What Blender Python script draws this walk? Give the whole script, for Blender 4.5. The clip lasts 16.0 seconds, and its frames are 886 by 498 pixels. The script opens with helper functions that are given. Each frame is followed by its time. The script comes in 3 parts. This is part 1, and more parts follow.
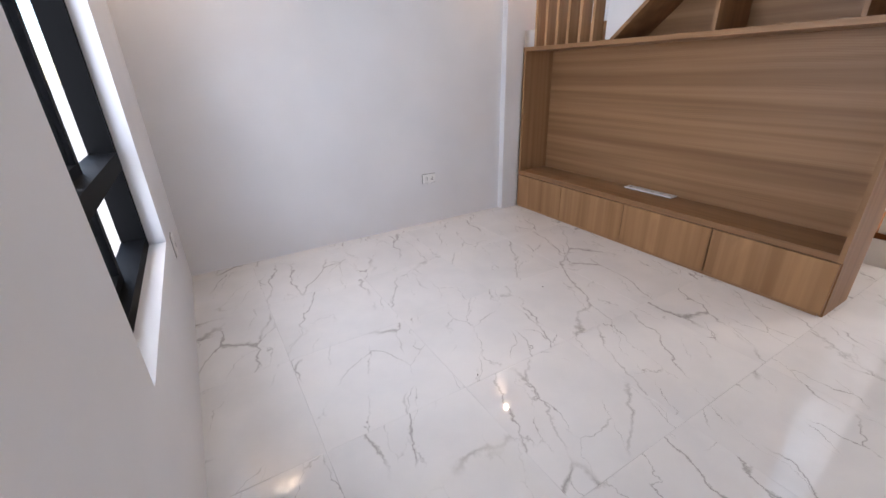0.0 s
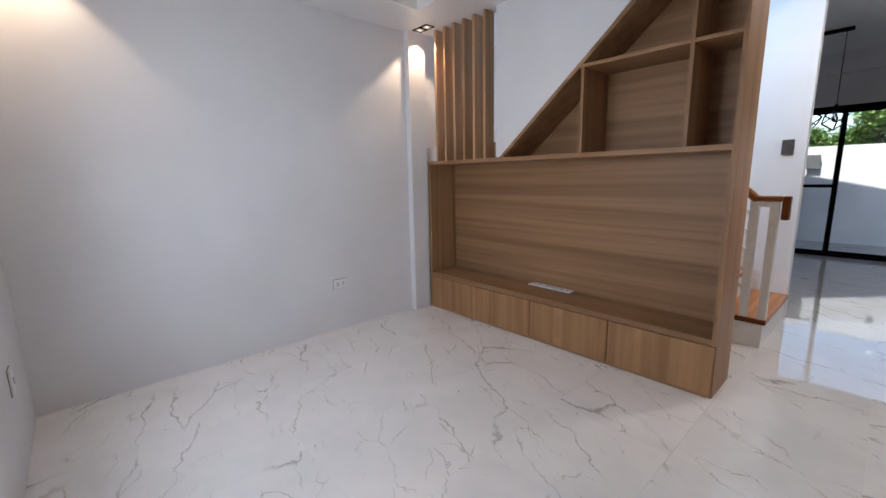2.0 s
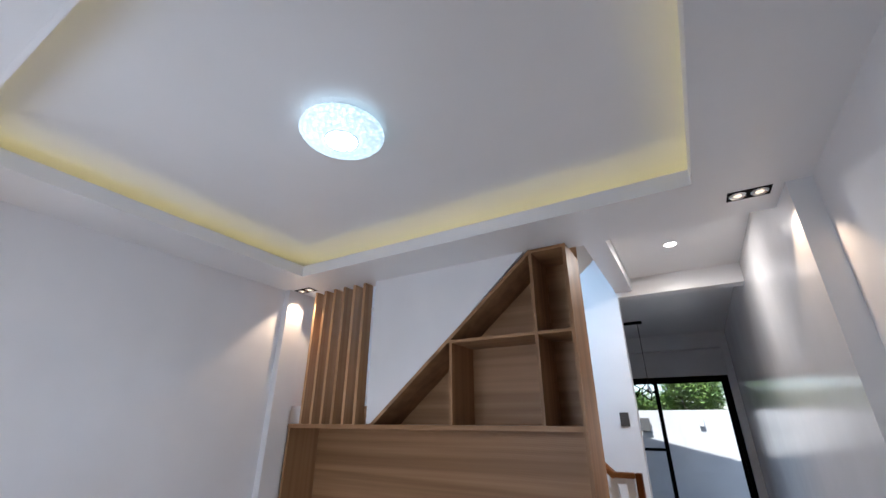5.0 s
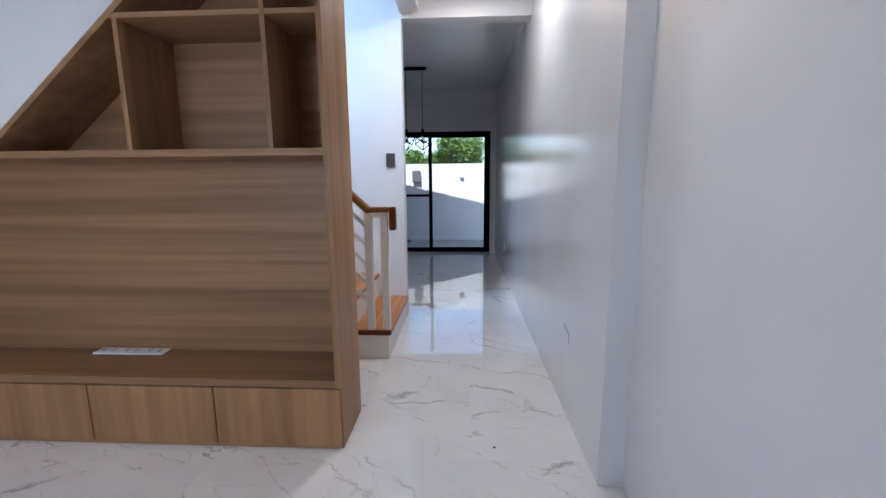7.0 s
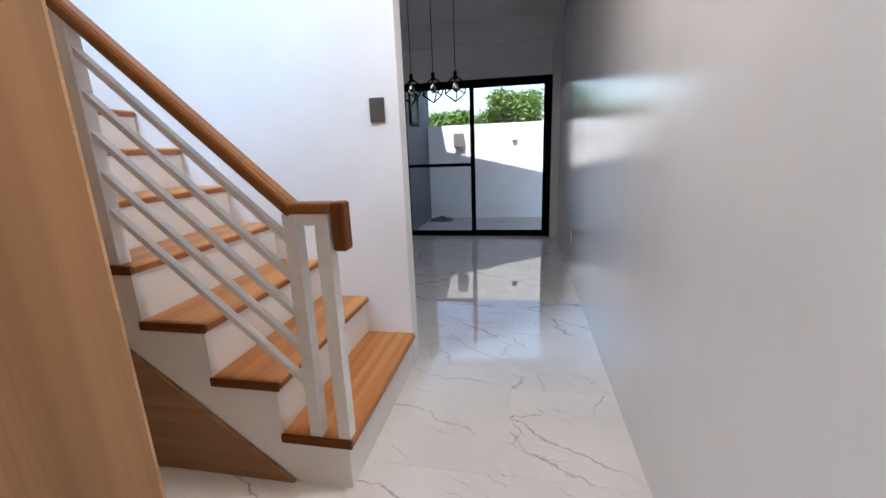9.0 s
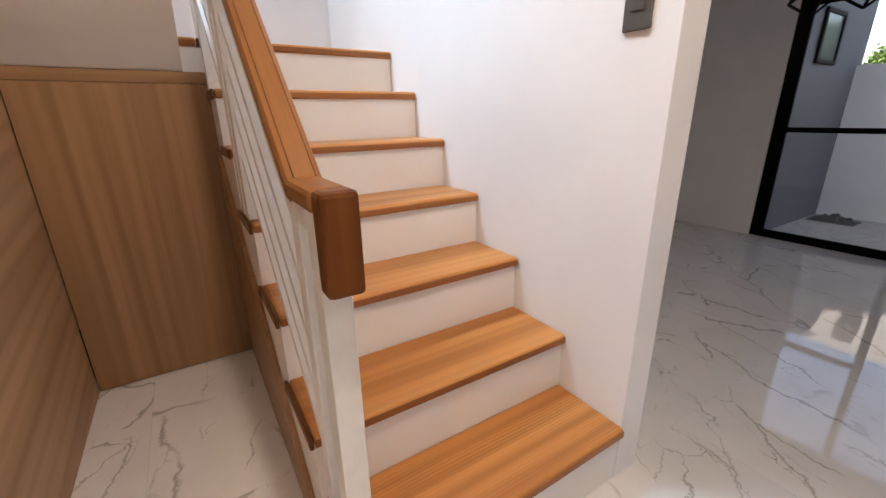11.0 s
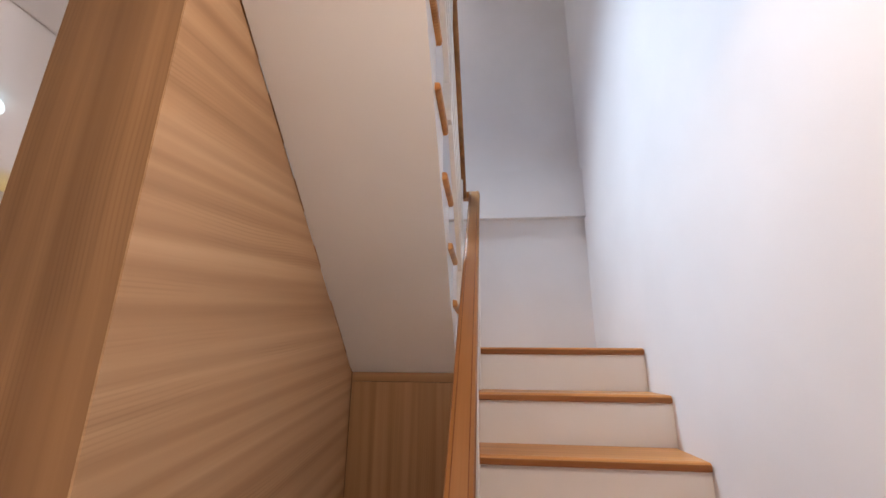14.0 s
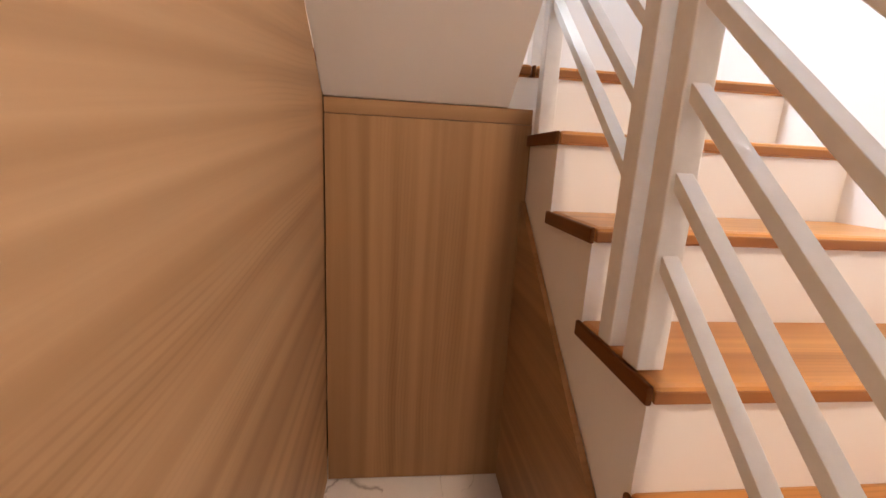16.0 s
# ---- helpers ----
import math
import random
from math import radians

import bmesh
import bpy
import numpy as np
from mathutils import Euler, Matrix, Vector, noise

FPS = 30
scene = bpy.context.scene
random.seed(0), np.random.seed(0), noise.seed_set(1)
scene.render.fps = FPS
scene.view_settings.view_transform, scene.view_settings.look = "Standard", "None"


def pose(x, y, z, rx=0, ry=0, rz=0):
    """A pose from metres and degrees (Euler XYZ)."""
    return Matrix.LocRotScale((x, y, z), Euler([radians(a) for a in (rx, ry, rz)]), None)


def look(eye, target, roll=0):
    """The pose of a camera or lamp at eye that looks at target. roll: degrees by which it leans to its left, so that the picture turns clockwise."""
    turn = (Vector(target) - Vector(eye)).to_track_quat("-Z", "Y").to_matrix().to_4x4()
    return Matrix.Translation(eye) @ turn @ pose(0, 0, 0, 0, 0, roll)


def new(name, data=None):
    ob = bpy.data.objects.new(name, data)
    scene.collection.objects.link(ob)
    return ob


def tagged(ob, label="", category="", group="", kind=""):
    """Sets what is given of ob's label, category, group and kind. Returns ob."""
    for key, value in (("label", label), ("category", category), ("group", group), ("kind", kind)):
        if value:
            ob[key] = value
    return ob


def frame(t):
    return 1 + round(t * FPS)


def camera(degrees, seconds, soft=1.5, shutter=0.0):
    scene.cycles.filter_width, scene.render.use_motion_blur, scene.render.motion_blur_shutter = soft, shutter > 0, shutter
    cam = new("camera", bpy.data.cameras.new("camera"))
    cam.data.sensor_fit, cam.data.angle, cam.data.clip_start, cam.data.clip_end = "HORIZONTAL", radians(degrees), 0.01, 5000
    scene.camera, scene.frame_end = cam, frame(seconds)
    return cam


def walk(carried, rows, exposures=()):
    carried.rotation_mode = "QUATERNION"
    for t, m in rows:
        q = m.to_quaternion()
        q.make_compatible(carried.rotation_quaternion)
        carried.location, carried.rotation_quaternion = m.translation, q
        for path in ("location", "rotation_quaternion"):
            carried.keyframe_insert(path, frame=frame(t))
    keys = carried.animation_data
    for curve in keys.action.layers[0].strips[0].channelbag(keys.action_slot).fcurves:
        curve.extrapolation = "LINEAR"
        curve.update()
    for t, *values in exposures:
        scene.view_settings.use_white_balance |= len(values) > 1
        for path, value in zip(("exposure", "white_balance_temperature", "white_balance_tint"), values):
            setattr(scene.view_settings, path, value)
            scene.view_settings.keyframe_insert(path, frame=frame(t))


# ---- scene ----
cam = camera(95.1, 16.0)
PATH = [
    (0, (-2.586, -0.535, 1.238), (-1.659, 1.045, 0.435), -1.7),
    (0.5, (-2.572, -0.503, 1.237), (-1.529, 0.995, 0.418), -1.9),
    (1, (-2.567, -0.491, 1.261), (-1.421, 0.947, 0.474), -2.3),
    (1.5, (-2.524, -0.53, 1.27), (-1.291, 0.898, 0.605), -2.2),
    (2, (-2.502, -0.556, 1.272), (-1.184, 0.906, 0.917), -1.1),
    (2.5, (-2.557, -0.532, 1.376), (-1.196, 0.9, 1.689), -0.2),
    (3, (-2.577, -0.531, 1.464), (-1.369, 0.82, 2.31), 0.1),
    (5.3, (-2.454, -0.552, 1.415), (-0.741, 0.218, 2.102), -0.7),
    (5.5, (-2.41, -0.543, 1.405), (-0.592, 0.12, 1.911), -0.1),
    (6, (-2.262, -0.544, 1.323), (-0.312, -0.107, 1.408), -0.0),
    (6.5, (-2.069, -0.555, 1.294), (-0.096, -0.305, 1.09), -0.1),
    (7, (-1.721, -0.572, 1.258), (0.249, -0.47, 0.933), -0.4),
    (7.5, (-1.356, -0.582, 1.275), (0.611, -0.544, 0.92), -0.9),
    (8, (-0.972, -0.63, 1.294), (0.99, -0.566, 0.907), -1.8),
    (8.2, (-0.809, -0.636, 1.273), (1.148, -0.555, 0.871), -2.1),
    (10.3, (0.603, -0.692, 1.225), (2.052, 0.552, 0.631), -1.1),
    (10.5, (0.676, -0.687, 1.216), (2.01, 0.674, 0.609), -1.0),
    (11, (0.867, -0.649, 1.191), (1.874, 0.963, 0.567), -0.9),
    (11.5, (1.015, -0.63, 1.219), (1.723, 1.159, 0.669), -0.6),
    (12, (1.113, -0.686, 1.248), (1.581, 1.225, 0.889), 0.0),
    (12.5, (1.133, -0.713, 1.293), (1.404, 1.268, 1.244), 0.5),
    (13, (1.134, -0.73, 1.369), (1.239, 1.246, 1.663), 0.8),
    (13.5, (1.137, -0.761, 1.435), (1.096, 1.156, 2.005), 0.6),
    (14, (1.104, -0.75, 1.423), (0.894, 1.16, 1.979), 0.6),
    (14.5, (0.943, -0.631, 1.344), (0.71, 1.348, 1.519), 1.1),
    (15, (0.762, -0.402, 1.247), (0.679, 1.588, 1.069), 1.7),
    (15.3, (0.693, -0.219, 1.212), (0.686, 1.76, 0.924), 2.4),
    (15.6, (0.632, -0.016, 1.228), (0.723, 1.95, 0.872), 3.0),
    (16, (0.596, 0.188, 1.216), (0.813, 2.129, 0.784), 3.0),
]
walk(cam, [(t, look(eye, target, roll)) for t, eye, target, roll in PATH],
     [(0.0, 2.5, 6200, 15), (1.5, 2.2, 6000, 12), (3.0, 2.05, 6150, 12), (5.5, 2.0, 5750, 12), (7.0, 2.18, 5550, 11),
      (8.2, 2.38, 5700, 12), (10.4, 2.6, 7200, 17), (11.5, 2.72, 7450, 20), (12.3, 2.75, 7600, 22), (13.0, 2.5, 7600, 24), (13.7, 2.15, 7600, 25),
      (14.2, 2.15, 7600, 25), (15.0, 2.65, 7800, 24), (16.0, 3.0, 8500, 25)])

# ---- world, sun, large lights ----
world = bpy.data.worlds.new("sky")
scene.world = world
world.use_nodes = True
wn = world.node_tree.nodes
sky = wn.new("ShaderNodeTexSky")
sky.sky_type = "NISHITA"
sky.sun_disc = False
SUN_EL, SUN_AZ = radians(55), radians(283)
sky.sun_elevation, sky.sun_rotation = SUN_EL, SUN_AZ
wn["Background"].inputs["Strength"].default_value = 0.075
world.node_tree.links.new(sky.outputs[0], wn["Background"].inputs[0])


def sun_dir():
    """Unit vector towards the sun (rotation measured from +y, clockwise from above)."""
    return Vector((math.sin(SUN_AZ) * math.cos(SUN_EL), math.cos(SUN_AZ) * math.cos(SUN_EL), math.sin(SUN_EL)))


sun = new("sun", bpy.data.lights.new("sun", "SUN"))
sun.data.energy, sun.data.angle, sun.data.color = 2.0, radians(0.53), (1.0, 0.95, 0.88)
sun.matrix_world = look(sun_dir() * 20, (0, 0, 0))


def area(name, eye, target, w, h, power, colour=(1, 1, 1)):
    ob = new(name, bpy.data.lights.new(name, "AREA"))
    ob.data.shape, ob.data.size, ob.data.size_y = "RECTANGLE", w, h
    ob.data.energy, ob.data.color = power, colour
    ob.matrix_world = look(eye, target)
    return ob


# sky light in the openings: front window, unseen high window added beside the upper flight
area("window_light", (-3.0, 1.08, 1.30), (0, 1.08, 1.0), 1.12, 1.54, 5.4, (0.86, 0.92, 1.0))
stair_lamp = area("unseen_stair_window_light", (0.07, 1.70, 4.60), (1.90, 0.30, 0.0), 0.80, 1.30, 11.5, (0.52, 0.77, 1.0))
stair_lamp.data.spread = radians(84)


# ---- materials ----
def material(name):
    m = bpy.data.materials.new(name)
    m.use_nodes = True
    nt = m.node_tree
    return m, nt.nodes, nt.links, nt.nodes["Principled BSDF"]


def coords(n, l, scale, random_shift=6.0, rotate=(0, 0, 0), tilt=0.0):
    """World place, shifted by a chance of each object's own, scaled per axis."""
    geo, info = n.new("ShaderNodeNewGeometry"), n.new("ShaderNodeObjectInfo")
    mul = n.new("ShaderNodeVectorMath")
    mul.operation = "MULTIPLY"
    l.new(info.outputs["Random"], mul.inputs[0])
    mul.inputs[1].default_value = (random_shift, random_shift * 1.7, random_shift * 0.6)
    add = n.new("ShaderNodeVectorMath")
    l.new(geo.outputs["Position"], add.inputs[0])
    l.new(mul.outputs[0], add.inputs[1])
    mp = n.new("ShaderNodeMapping")
    mp.inputs["Scale"].default_value = scale
    mp.inputs["Rotation"].default_value = [radians(a) for a in rotate]
    turn = n.new("ShaderNodeMapping")
    turn.inputs["Rotation"].default_value = (radians(tilt), 0, 0)
    l.new(add.outputs[0], turn.inputs["Vector"])
    l.new(turn.outputs[0], mp.inputs["Vector"])
    return mp.outputs[0], info


def noise_tex(n, l, vec, scale, detail=4.0, rough=0.5, dist=0.0):
    t = n.new("ShaderNodeTexNoise")
    t.inputs["Scale"].default_value, t.inputs["Detail"].default_value = scale, detail
    t.inputs["Roughness"].default_value, t.inputs["Distortion"].default_value = rough, dist
    l.new(vec, t.inputs["Vector"])
    return t.outputs["Fac"]


def ramp(n, l, fac, stops):
    r = n.new("ShaderNodeValToRGB")
    e = r.color_ramp.elements
    while len(e) < len(stops):
        e.new(0.5)
    for k, (p, c) in enumerate(stops):
        e[k].position, e[k].color = p, (*c, 1)
    l.new(fac, r.inputs[0])
    return r.outputs[0]


def bump(n, l, fac, strength, distance, normal_to):
    b = n.new("ShaderNodeBump")
    b.inputs["Strength"].default_value, b.inputs["Distance"].default_value = strength, distance
    l.new(fac, b.inputs["Height"])
    l.new(b.outputs[0], normal_to)
    return b


def mix(n, l, kind, fac, a, b):
    m = n.new("ShaderNodeMix")
    m.data_type, m.blend_type = "RGBA", kind
    if isinstance(fac, float):
        m.inputs[0].default_value = fac
    else:
        l.new(fac, m.inputs[0])
    for s, v in ((6, a), (7, b)):
        if isinstance(v, tuple):
            m.inputs[s].default_value = (*v, 1)
        else:
            l.new(v, m.inputs[s])
    return m.outputs[2]


def paint(name, colour, rough, ripple=0.25, stain=0.04, streak=1.0, gloss=0.5):
    """Rolled wall paint: faint blotches, orange-peel and trowel waves."""
    m, n, l, p = material(name)
    p.inputs["Specular IOR Level"].default_value = gloss
    v, _ = coords(n, l, (1, 1, 1), 0.0)
    big = noise_tex(n, l, v, 1.6, 3, 0.5)
    dark = tuple(c * (1 - stain * 2) for c in colour)
    l.new(ramp(n, l, big, [(0.3, dark), (0.7, colour)]), p.inputs["Base Color"])
    r = n.new("ShaderNodeMapRange")
    r.inputs["To Min"].default_value, r.inputs["To Max"].default_value = rough * 0.85, rough * 1.2
    l.new(big, r.inputs["Value"])
    l.new(r.outputs[0], p.inputs["Roughness"])
    b1 = bump(n, l, noise_tex(n, l, coords(n, l, (1, 1, streak), 0.0)[0], 5.0, 3, 0.5), ripple, 0.01, p.inputs["Normal"])
    b2 = n.new("ShaderNodeBump")
    b2.inputs["Strength"].default_value, b2.inputs["Distance"].default_value = 0.08, 0.002
    l.new(noise_tex(n, l, v, 260.0, 2, 0.5), b2.inputs["Height"])
    l.new(b2.outputs[0], b1.inputs["Normal"])
    return m


def wood(name, axis, light, mid, dark, rough, scale=1.0, line=1.0, tilt=0.0, bands=0.34, fine=0.0, shine=0.3, pore=0.20):
    """Wood grain that runs along one axis (0, 1, 2): broad figure, fine pores."""
    m, n, l, p = material(name)
    s = [11.5 * scale] * 3
    s[axis] = 0.24 * scale
    v, info = coords(n, l, s, tilt=tilt)
    figure = noise_tex(n, l, v, 1.0, 2, 0.45, 0.55)
    s2 = [95.0 * scale] * 3
    s2[axis] = 2.2 * scale
    v2, _ = coords(n, l, s2, tilt=tilt)
    pores = noise_tex(n, l, v2, 1.0, 4, 0.65, 0.3)
    wave = n.new("ShaderNodeTexWave")
    wave.bands_direction = ("Y", "Z", "X")[axis]
    wave.inputs["Scale"].default_value = 1.7 * line
    wave.inputs["Distortion"].default_value, wave.inputs["Detail"].default_value = 6.0, 3.0
    wave.inputs["Detail Scale"].default_value = 0.9
    s3 = [3.4 * scale] * 3
    s3[axis] = 0.30 * scale
    v3, _ = coords(n, l, s3, tilt=tilt)
    l.new(v3, wave.inputs["Vector"])
    col = ramp(n, l, figure, [(0.34, dark), (0.49, mid), (0.63, light)])
    col = mix(n, l, "MULTIPLY", bands, col, ramp(n, l, wave.outputs["Fac"], [(0.0, (0.72, 0.68, 0.62)), (0.6, (1, 1, 1))]))
    col = mix(n, l, "MULTIPLY", pore, col, ramp(n, l, pores, [(0.35, (0.62, 0.56, 0.50)), (0.62, (1, 1, 1))]))
    if fine:
        lines = n.new("ShaderNodeTexWave")
        lines.bands_direction = ("Y", "Z", "X")[axis]
        lines.inputs["Scale"].default_value, lines.inputs["Distortion"].default_value = 26.0, 42.0
        lines.inputs["Detail"].default_value, lines.inputs["Detail Scale"].default_value = 2.0, 0.045
        s4 = [1.0] * 3
        s4[axis] = 0.55
        v4, _ = coords(n, l, s4, tilt=tilt)
        l.new(v4, lines.inputs["Vector"])
        s5 = [7.0] * 3
        s5[axis] = 1.3
        v5, _ = coords(n, l, s5, tilt=tilt)
        where = ramp(n, l, noise_tex(n, l, v5, 1.0, 2, 0.5), [(0.50, (0, 0, 0)), (0.66, (fine, fine, fine))])
        col = mix(n, l, "MULTIPLY", where, col, ramp(n, l, lines.outputs["Fac"], [(0.0, (0.62, 0.55, 0.48)), (0.5, (1, 1, 1))]))
    l.new(col, p.inputs["Base Color"])
    r = n.new("ShaderNodeMapRange")
    r.inputs["To Min"].default_value, r.inputs["To Max"].default_value = rough * 0.85, rough * 1.25
    l.new(pores, r.inputs["Value"])
    l.new(r.outputs[0], p.inputs["Roughness"])
    p.inputs["Specular IOR Level"].default_value = shine
    bump(n, l, pores, 0.12, 0.0015, p.inputs["Normal"])
    return m


def plain(name, colour, rough, metal=0.0, grain=0.03, shine=0.5):
    m, n, l, p = material(name)
    v, _ = coords(n, l, (1, 1, 1), 3.0)
    f = noise_tex(n, l, v, 22.0, 4, 0.6)
    dark = tuple(c * (1 - 3 * grain) for c in colour)
    l.new(ramp(n, l, f, [(0.3, dark), (0.7, colour)]), p.inputs["Base Color"])
    p.inputs["Roughness"].default_value, p.inputs["Metallic"].default_value = rough, metal
    p.inputs["Specular IOR Level"].default_value = shine
    bump(n, l, noise_tex(n, l, v, 180.0, 2), 0.05, 0.001, p.inputs["Normal"])
    return m


def glow(name, colour, strength, cut=0.0):
    m, n, l, p = material(name)
    p.inputs["Base Color"].default_value = (0.8, 0.8, 0.8, 1)
    p.inputs["Emission Color"].default_value = (*colour, 1)
    p.inputs["Emission Strength"].default_value = strength
    if cut:                      # cut-glass facets
        v, _ = coords(n, l, (1, 1, 1), 0.0)
        t = n.new("ShaderNodeTexVoronoi")
        t.inputs["Scale"].default_value = 55.0
        l.new(v, t.inputs["Vector"])
        lo = tuple(c * (1 - cut) for c in colour)
        l.new(ramp(n, l, t.outputs["Distance"], [(0.05, colour), (0.6, lo)]), p.inputs["Emission Color"])
    return m


def marble():
    """Polished white porcelain with grey veins, each tile cut from its own place of the slab."""
    m, n, l, p = material("marble_tile")
    v, info = coords(n, l, (1, 1, 1), 37.0, (0, 0, 24))
    warp = n.new("ShaderNodeTexNoise")
    warp.inputs["Scale"].default_value, warp.inputs["Detail"].default_value = 2.6, 6.0
    warp.inputs["Roughness"].default_value = 0.62
    l.new(v, warp.inputs["Vector"])
    wm = n.new("ShaderNodeVectorMath")
    wm.operation = "MULTIPLY_ADD"
    l.new(warp.outputs["Color"], wm.inputs[0])
    wm.inputs[1].default_value = (0.25, 0.25, 0.25)
    l.new(v, wm.inputs[2])
    mp = n.new("ShaderNodeMapping")
    mp.inputs["Scale"].default_value = (2.5, 0.75, 1.0)
    l.new(wm.outputs[0], mp.inputs["Vector"])

    def vein(scale, width):
        t = n.new("ShaderNodeTexVoronoi")
        t.feature = "DISTANCE_TO_EDGE"
        t.inputs["Scale"].default_value = scale
        l.new(mp.outputs[0], t.inputs["Vector"])
        return ramp(n, l, t.outputs["Distance"], [(0.0, (1, 1, 1)), (width, (0, 0, 0))])

    keep = ramp(n, l, noise_tex(n, l, v, 2.3, 3, 0.5), [(0.43, (0, 0, 0)), (0.55, (1, 1, 1))])
    keep2 = ramp(n, l, noise_tex(n, l, v, 4.1, 3, 0.5), [(0.47, (0, 0, 0)), (0.60, (1, 1, 1))])
    broad = mix(n, l, "MULTIPLY", 1.0, vein(1.05, 0.0135), keep)
    fine = mix(n, l, "MULTIPLY", 1.0, vein(2.2, 0.009), keep2)
    both = mix(n, l, "LIGHTEN", 1.0, broad, fine)
    cloud = ramp(n, l, noise_tex(n, l, v, 3.0, 5, 0.6), [(0.35, (0.70, 0.695, 0.70)), (0.6, (0.76, 0.75, 0.75))])
    l.new(mix(n, l, "MIX", both, cloud, (0.37, 0.36, 0.355)), p.inputs["Base Color"])
    p.inputs["Roughness"].default_value = 0.035
    p.inputs["IOR"].default_value = 1.78
    bump(n, l, noise_tex(n, l, v, 3.5, 2), 0.03, 0.004, p.inputs["Normal"])
    return m


WALL = paint("white_wall_paint", (0.81, 0.80, 0.81), 0.58, 0.14, 0.04, gloss=0.25)
ENAMEL = paint("glossy_corridor_paint", (0.77, 0.77, 0.78), 0.15, 0.16, 0.04, 0.16)
CEIL = paint("white_ceiling_paint", (0.81, 0.80, 0.80), 0.30, 0.04, 0.02)
TRIM = paint("stair_white_paint", (0.80, 0.785, 0.765), 0.38, 0.06, 0.03)
MARBLE = marble()
GROUT = plain("tile_grout", (0.78, 0.77, 0.76), 0.6)
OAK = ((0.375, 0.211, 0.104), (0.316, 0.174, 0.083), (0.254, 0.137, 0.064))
OAK_Y = wood("oak_laminate_across", 1, *OAK, 0.42, fine=0.3, bands=0.3, pore=0.12)
# lighter copy of the oak: the recess panel's brightness is put into the colour
OAK_R = wood("oak_laminate_recess_lit", 1, (0.60, 0.385, 0.228), (0.545, 0.338, 0.193), (0.455, 0.272, 0.150), 0.42, scale=0.6, tilt=-8, bands=0.48, fine=0.30, pore=0.15)
# lit copy of the oak: the spotlight's effect on the fins, as colour
OAK_S = wood("lit_oak_fins", 2, (0.52, 0.315, 0.17), (0.46, 0.27, 0.14), (0.38, 0.215, 0.105), 0.42, fine=0.3)
OAK_Z = wood("oak_laminate_upright", 2, *OAK, 0.42, fine=0.3, bands=0.3, pore=0.12)
OAK_D = wood("oak_laminate_drawers", 2, (0.43, 0.240, 0.112), (0.365, 0.198, 0.090), (0.285, 0.150, 0.066), 0.40, fine=0.3, bands=0.5, pore=0.10)
OAK_X = wood("oak_laminate_deep", 0, *OAK, 0.42, fine=0.3, bands=0.3, pore=0.12)
TEAK = ((0.60, 0.268, 0.088), (0.54, 0.228, 0.070), (0.42, 0.163, 0.045))
TEAK_X = wood("varnished_tread_wood", 0, *TEAK, 0.34, 0.9, shine=0.3, bands=0.35, fine=0.6, pore=0.12)
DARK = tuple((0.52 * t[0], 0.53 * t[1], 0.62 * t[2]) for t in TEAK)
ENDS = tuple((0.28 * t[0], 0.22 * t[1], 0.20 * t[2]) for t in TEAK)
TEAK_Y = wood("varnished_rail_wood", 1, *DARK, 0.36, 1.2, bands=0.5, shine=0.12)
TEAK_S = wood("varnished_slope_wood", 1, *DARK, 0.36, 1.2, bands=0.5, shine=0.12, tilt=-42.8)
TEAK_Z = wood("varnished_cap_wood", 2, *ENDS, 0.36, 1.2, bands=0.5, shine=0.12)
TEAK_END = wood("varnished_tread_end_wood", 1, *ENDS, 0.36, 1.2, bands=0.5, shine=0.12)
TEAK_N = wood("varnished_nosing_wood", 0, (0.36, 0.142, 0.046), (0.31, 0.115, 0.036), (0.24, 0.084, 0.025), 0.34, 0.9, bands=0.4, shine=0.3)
RAIL = plain("white_rail_paint", (0.76, 0.745, 0.72), 0.35)
BLACK = plain("black_aluminium", (0.0035, 0.0035, 0.0038), 0.6, 0, 0.03, 0.05)
GREYP = plain("grey_switch_plastic", (0.085, 0.078, 0.074), 0.42)
WHITEP = plain("white_socket_plastic", (0.88, 0.87, 0.86), 0.30)
SLOT = plain("dark_slot", (0.02, 0.02, 0.02), 0.6)
# near-black for boxes behind joints: the gap's shade is put into the colour
GAP = plain("painted_gap_shade", (0.015, 0.011, 0.008), 0.9)
CONC = plain("cement_ground", (0.36, 0.34, 0.31), 0.85, 0, 0.12)
YARD = paint("garden_wall_paint", (0.72, 0.72, 0.71), 0.7, 0.3, 0.06)
# grey house walls: their shade is put into this very dark colour
NEIGH = paint("shaded_grey_house_paint", (0.075, 0.078, 0.088), 0.7, 0.3, 0.06)
CHROME = plain("bright_reflector", (0.75, 0.75, 0.74), 0.12, 1.0)
LAMP_W = glow("lamp_diffuser_light", (0.86, 0.95, 1.0), 6.5)
LAMP_RIM = glow("lamp_rim_light", (0.62, 0.88, 1.0), 0.44, 0.6)
LAMP_RING = plain("lamp_ring", (0.6, 0.68, 0.72), 0.3)
SPOT = glow("spot_bulb_light", (1.0, 0.76, 0.48), 0.3)
DOWN = glow("downlight_disc_light", (1.0, 0.97, 0.93), 4.0)
COVE = glow("cove_strip_light", (1.0, 0.82, 0.32), 0.76)
BARK = plain("tree_bark", (0.12, 0.09, 0.06), 0.9, 0, 0.15)
CLOTH = plain("grey_rag_cloth", (0.07, 0.065, 0.06), 0.95, 0, 0.15)
DOORB = wood("dark_door_wood", 2, (0.05, 0.038, 0.03), (0.04, 0.03, 0.023), (0.03, 0.021, 0.016), 0.4)


